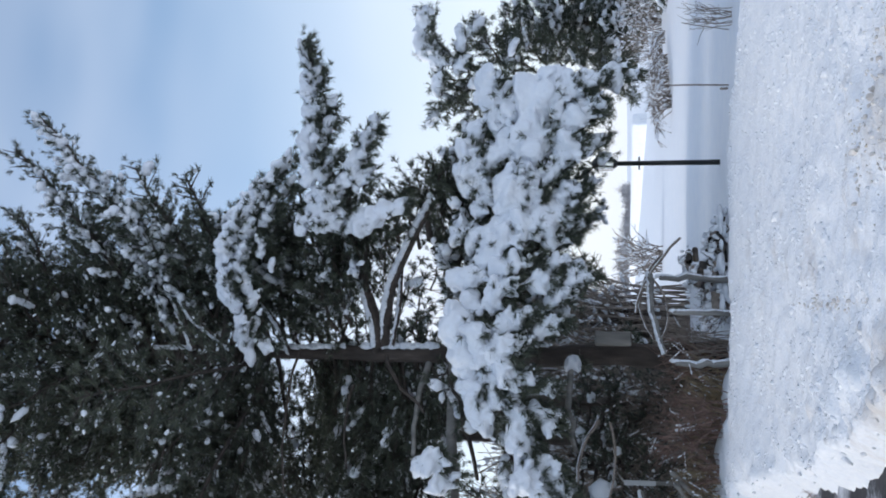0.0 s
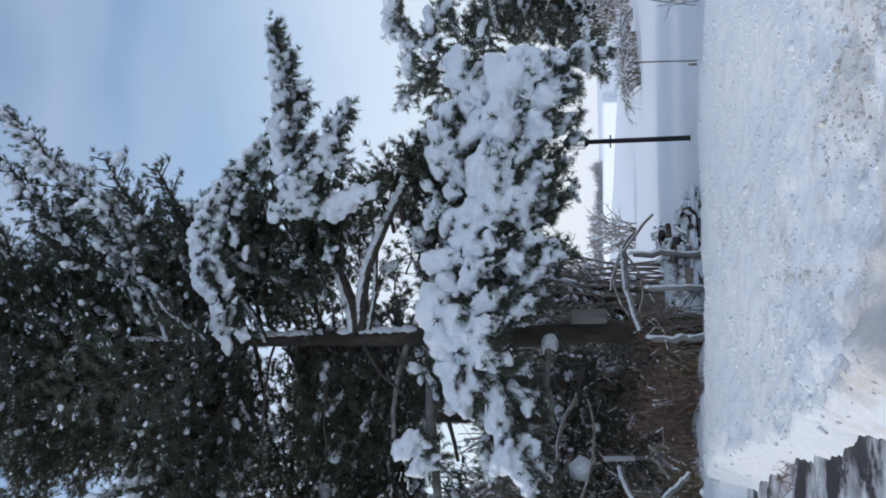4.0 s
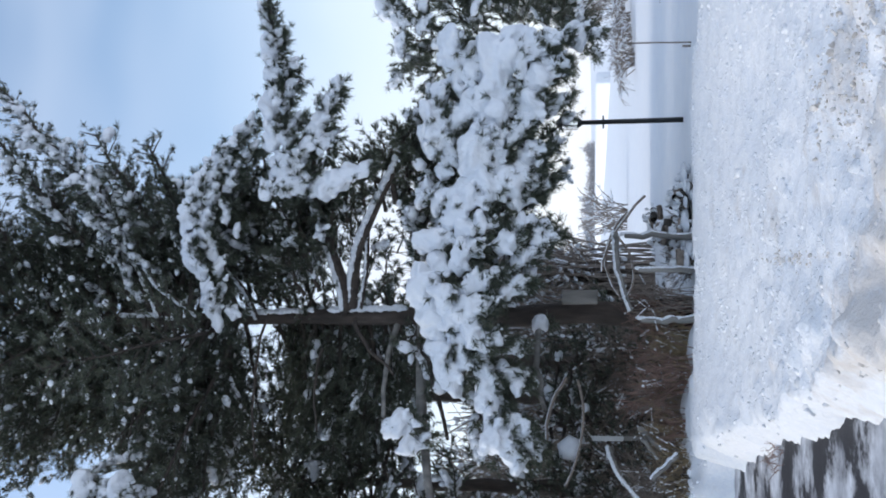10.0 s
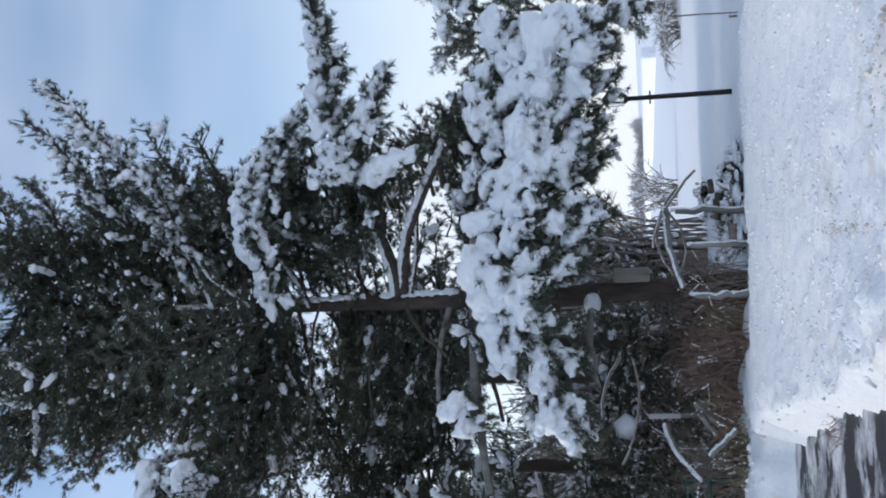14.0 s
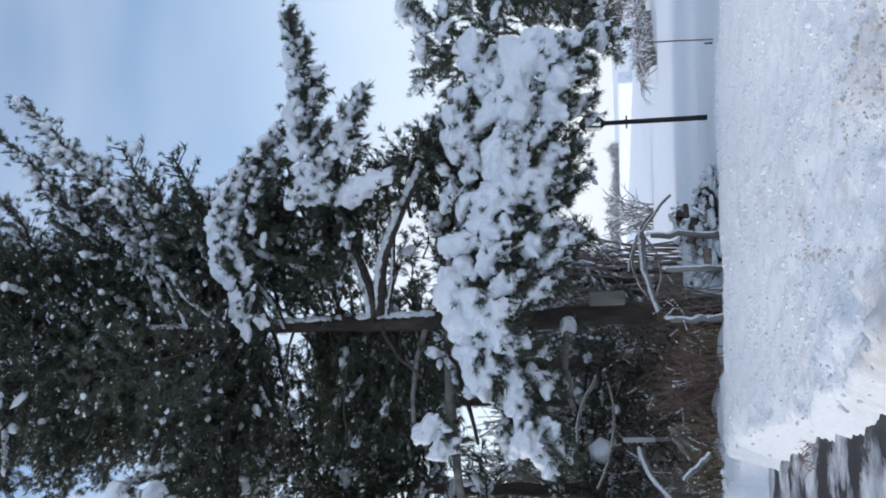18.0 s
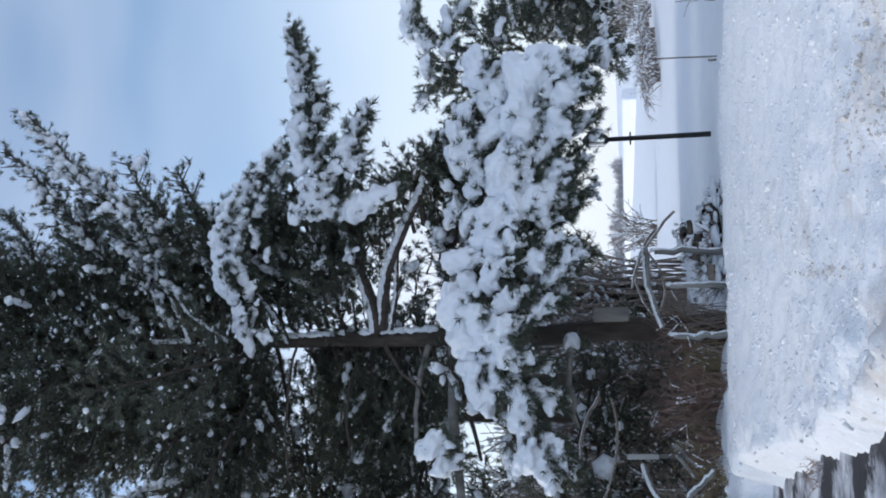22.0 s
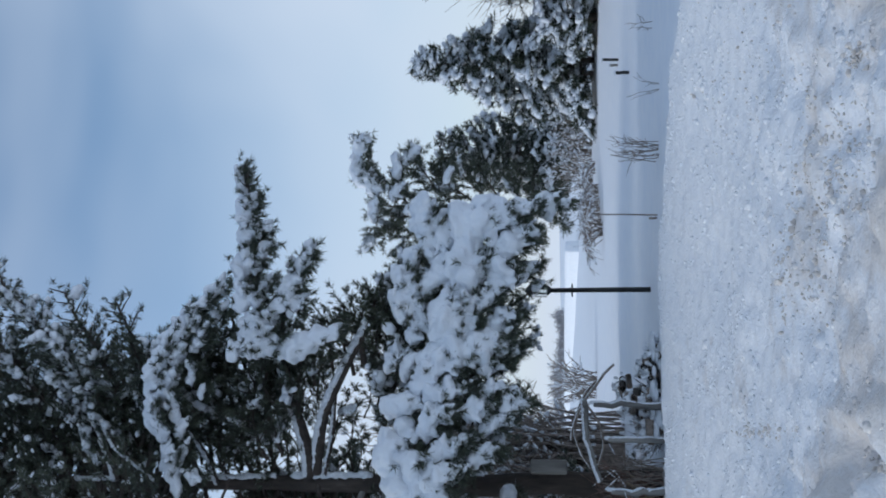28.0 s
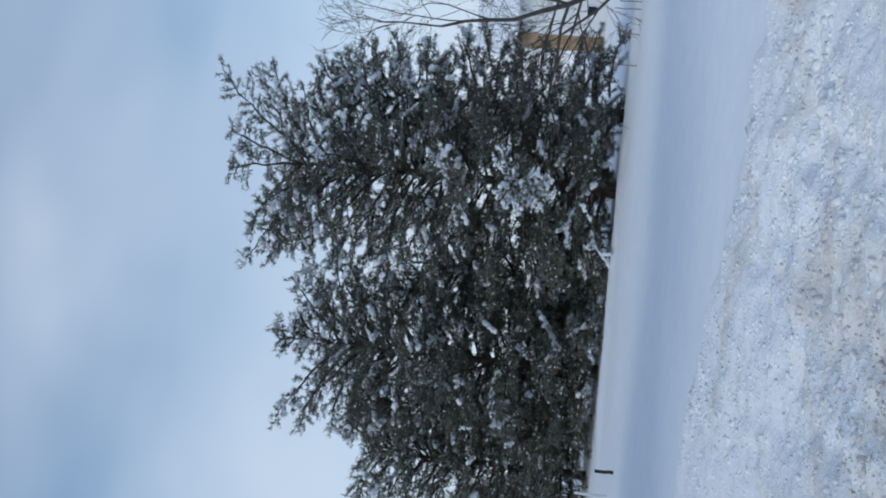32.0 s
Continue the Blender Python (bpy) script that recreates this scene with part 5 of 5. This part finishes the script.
def garden_bench():
    """A green metal bench end-on at the edge of the drive's far bank."""
    bench = thing("garden_bench", "green metal garden bench standing in snow", "bench")
    d = 13.6
    legs = ((-16.2, -1.6, -4.6), (-18.2, -2.7, -4.7), (-19.2, -2.6, -4.7), (-20.6, -1.6, -4.7))
    for az, top, low in legs:
        p0, p1 = polar(az, low - 0.6, d), polar(az, top, d)
        part("leg", box_bm((0.04, 0.04, p1[2] - p0[2]), tuple((p0 + p1) / 2), 0.008), GREEN_IRON, bench)
    for el, a0, a1 in ((-1.7, -16.2, -20.6), (-2.9, -16.2, -20.6), (-3.5, -18.2, -20.6)):
        a, b = polar(a0, el, d), polar(a1, el, d)
        pile = Pile()
        tube(pile, bend(a, b, 0, 4), np.full(4, 0.02), 8)
        pile.link("rail", GREEN_IRON, bench, smooth=True)
    pile = Pile()
    tube(pile, bend(polar(-16.4, -1.8, d), polar(-18.0, -2.9, d), 0.05, 6), np.full(6, 0.02), 8)
    pile.link("arm", GREEN_IRON, bench, smooth=True)
    white = Pile()
    for k in range(22):
        strew(white, BALLS, polar(rng.uniform(-21, -18.6), rng.uniform(-2.6, -1.2), d + 0.25)[None], frames(np.array([[0, 0, 1.0]])), np.array([[0.16, 0.16, 0.14]]))
    tagged(white.link("snow_load", ICE_CRUST, bench, "deep snow heaped on the seat", smooth=True), kind="stuff")


garden_bench()


# ---- the open field ----
twig_bush("shrub", "bare fan-shaped shrub standing in the snow", "shrub", 12.5, 14.6, 0.72, 12, 0.2, 0.008, 5)
twig_bush("shrub", "a few bare stems in the snow", "shrub", 16.2, 14.6, 0.5, 4, 0.18, 0.006, 1)
twig_bush("sapling", "small bare sapling in the snow", "sapling", 19.2, 15.5, 0.5, 2, 0.05, 0.008, 5)
twig_bush("shrub", "a few bare stems in the snow", "shrub", 21.9, 15.5, 0.3, 3, 0.14, 0.005, 1)
rod(8.9, 14.8, -2.1, -5.2, 0.011, TWIG, "thin grey stake leaning in the snow", 0.1)
rod(8.75, 14.9, -4.95, -5.3, 0.016, TWIG, "short broken stake in the snow")
rod(11.8, 15.0, -2.9, -5.3, 0.007, TWIG, "thin curved cane beside the shrub", 0.5)
rod(17.5, 24.0, -2.5, -3.4, 0.035, POST_BLACK, "short dark stake in the field", 0, True)
rod(16.8, 20.5, -3.2, -4.0, 0.035, POST_BLACK, "short dark stake in the field", 0, True)
rod(17.2, 24.2, -2.9, -3.3, 0.03, GREY_WOOD, "short grey stake in the field", 0, True)
rod(26.2, 20.5, -2.9, -4.0, 0.035, POST_BLACK, "short dark stake in the field", 0, True)
rod(24.9, 22.0, -1.9, -3.4, 0.03, CLAPBOARD, "white marker stake in the field")
rod(48.6, 26.0, -1.6, -3.3, 0.014, TWIG, "thin cane in the snow")
rod(50.2, 26.0, -1.8, -3.2, 0.012, TWIG, "thin cane in the snow", 0.2)
for k in range(4):
    rod(51.6 + k * 0.4, 26.5, -1.6 - 0.2 * (k % 2), -2.6, 0.012, TWIG, "thin cane in the snow")

# reeds and weeping brush at the field's edge
for k in range(13):
    twig_bush("reeds", "dry brown reeds along the field's edge", "reeds", 10.8 + k * 0.75, rng.uniform(38, 46), rng.uniform(1.3, 2.5), 24, 0.7, 0.016, 2, TWIG, 0.3)
for k in range(4):
    twig_bush("weeping_shrub", "weeping shrub with arching snow-lined twigs", "shrub", 8.0 + k * 0.7, 34 + k, 1.7, 26, 1.2, 0.016, 4, TWIG, 0.35, 0.75)
for k in range(2):
    twig_bush("shrub", "snow-dusted bush of grey twigs", "shrub", -1.0 + k * 0.8, 40 + rng.uniform(0, 2), rng.uniform(2.0, 2.6), 14, 1.3, 0.028, 5, TWIG, 0.15, 0.1)
for k in range(14):
    twig_bush("shrub", "snow-dusted bare thicket beyond the pines", "shrub", -16.5 + k * 1.0, rng.uniform(22, 25), rng.uniform(3.2, 5.6), 56, 1.6, 0.025, 7, TWIG, 0.25)


def bare_tree(az, d, height, label, lean=0.0):
    """A leafless tree: limbs that fork again and again."""
    tree = thing("bare_tree", label, "tree")
    base = on_ground(az, d)
    wood = Pile()

    def grow(p, v, r, depth, pile):
        n = 5
        line = [p]
        for _ in range(n - 1):
            size = np.linalg.norm(v)
            v = unit(unit(v) + rng.normal(0, 0.14, 3) + [0, 0, 0.03]) * size
            line.append(line[-1] + v / (n - 1))
        line = np.array(line)
        tube(pile, line, np.linspace(r, r * 0.62, n), 8 if depth < 2 else 4)
        if depth < 6:
            for k in range(3 if depth else 6):
                s = rng.uniform(0.45, 1.0) if k else 1.0
                q = line[min(n - 1, int(s * (n - 1)))]
                w = unit(unit(v) + rng.normal(0, 0.45 if depth else 0.6, 3)) * np.linalg.norm(v) * rng.uniform(0.6, 0.8)
                own = Pile() if depth == 0 else pile
                grow(q, w, max(0.005, r * (0.58 if k == 0 else 0.45)), depth + 1, own)
                if depth == 0:
                    own.link("limb", DARK_TWIG, tree, smooth=True)

    grow(base - [0, 0, 0.2], np.array([lean * math.cos(radians(az)), -lean * math.sin(radians(az)), height * 0.3]), height * 0.0105, 0, wood)
    wood.link("trunk", DARK_TWIG, tree, smooth=True)


bare_tree(54.3, 25.0, 8.6, "bare dark tree leaning beside the house", -1.7)
bare_tree(56.0, 27.0, 9.6, "bare grey-brown tree beside the house", -1.2)
for k in range(6):
    twig_bush("thicket", "bare twiggy thicket between the evergreens", "thicket", 21.9 + k * 0.55, 38 + rng.uniform(0, 3), rng.uniform(4.4, 6.6), 26, 1.2, 0.02, 7, TWIG, 0.1)


def house():
    """The corner of a white clapboard house past the trees."""
    home = thing("house", "white clapboard house with a tan corner", "house")
    d, az0, az1 = 52.0, 49.9, 60.0
    p, q = polar(az0, 0, d), polar(az1, 0, d)
    z0 = ground_at(p[0], p[1]) - 0.2
    turn = math.degrees(math.atan2(q[1] - p[1], q[0] - p[0]))
    along, w = unit((q - p)[:2]), float(np.linalg.norm(q - p))
    back = np.array([-along[1], along[0]])
    place = lambda s, b, z: (p[0] + along[0] * s + back[0] * b, p[1] + along[1] * s + back[1] * b, z)
    part("wall", box_bm((w, 6, 4.6), place(w / 2, 3.1, z0 + 2.3), 0.0, turn), CLAPBOARD, home, "white clapboard wall")
    for k in range(24):
        part("clapboard", box_bm((w, 0.03, 0.17), place(w / 2, 0.085, z0 + 0.35 + k * 0.18), 0.006, turn), CLAPBOARD, home)
    part("corner_board", box_bm((0.75, 0.5, 4.6), place(-0.36, 0.3, z0 + 2.3), 0.01, turn), TAN_WOOD, home, "tan corner boards")
    win = part("window", box_bm((0.5, 0.06, 0.55), place(1.3, 0.05, z0 + 0.95), 0.01, turn), CLAPBOARD, home)
    part("pane", box_bm((0.38, 0.02, 0.43), place(1.3, 0.005, z0 + 0.95), 0.0, turn), PANE, win, "dark window pane")
    bm = bmesh.new()
    a, b, c, e = (Vector(place(-1.2, -0.6, z0 + 4.5)), Vector(place(w + 0.5, -0.6, z0 + 4.5)), Vector(place(w + 0.5, 3.1, z0 + 6.6)), Vector(place(-1.2, 3.1, z0 + 6.6)))
    f = bm.faces.new([bm.verts.new(v) for v in (a, b, c, e)])
    g = bmesh.ops.extrude_face_region(bm, geom=[f])
    bmesh.ops.translate(bm, verts=[v for v in g["geom"] if isinstance(v, bmesh.types.BMVert)], vec=(0, 0, 0.3))
    part("roof", bm, SNOW, home, "snow-covered roof")


house()


def fallen_birches():
    for p0, p1, r in ((polar(47.0, -2.4, 28), polar(42.8, 0.6, 27.5), 0.07), (polar(41.6, 3.6, 26.6), polar(40.6, 1.4, 26), 0.05), (polar(39.4, -1.6, 27), polar(37.6, -2.8, 26.4), 0.05),
                      (polar(40.6, -0.6, 26.6), polar(38.2, -0.4, 26.5), 0.04)):
        limb = thing("snowy_limb", "snow-plastered bare limb leaning in the trees", "limb")
        f = Foliage(SPRIGS)
        f.bough(p0, p1, 0.1, r * 0.6, 0.55, 0.22, 0.7, 1.0, 0.062, 0.02, sides=7)
        f.link(limb, OLIVE, GREY_WOOD, ("wood", "needles", "snow_load"))
    bough = thing("snowy_bough", "broken pine bough plastered with fresh snow", "bough")
    f = Foliage(SPRIGS)
    for az, el in ((42.4, 3.0), (41.8, 0.8), (40.2, 1.4), (40.4, 3.4), (41.2, 0.6), (39.9, 2.4), (42.3, 1.6), (43.6, 4.0), (42.9, 4.2), (41.0, 4.0)):
        f.bough(polar(41.4, 2.3, 26.4), polar(az, el, 25.6), 0.1, 0.03, 0.35, 0.09, 0.8, 1.0, 0.052, 0.15)
    tagged(f.link(bough, OLIVE, names=("branchwork", "needles", "snow_load")), kind="stuff")


fallen_birches()


def grass_tuft(az, d):
    ob = thing("grass_tuft", "reddish dry grass poking out of the bank", "grass")
    pile = Pile()
    base = on_ground(az, d)
    for k in range(70):
        f = base + [rng.normal(0, 0.14), rng.normal(0, 0.2), -0.02]
        e = f + [rng.normal(0, 0.05), rng.normal(0, 0.05), rng.uniform(0.03, 0.11)]
        tube(pile, np.stack([f, (f + e) / 2 + rng.normal(0, 0.006, 3), e]), np.array([0.004, 0.003, 0.001]), 3)
    tagged(pile.link("blades", RUST, ob), kind="stuff")


grass_tuft(-12.9, 9.5)
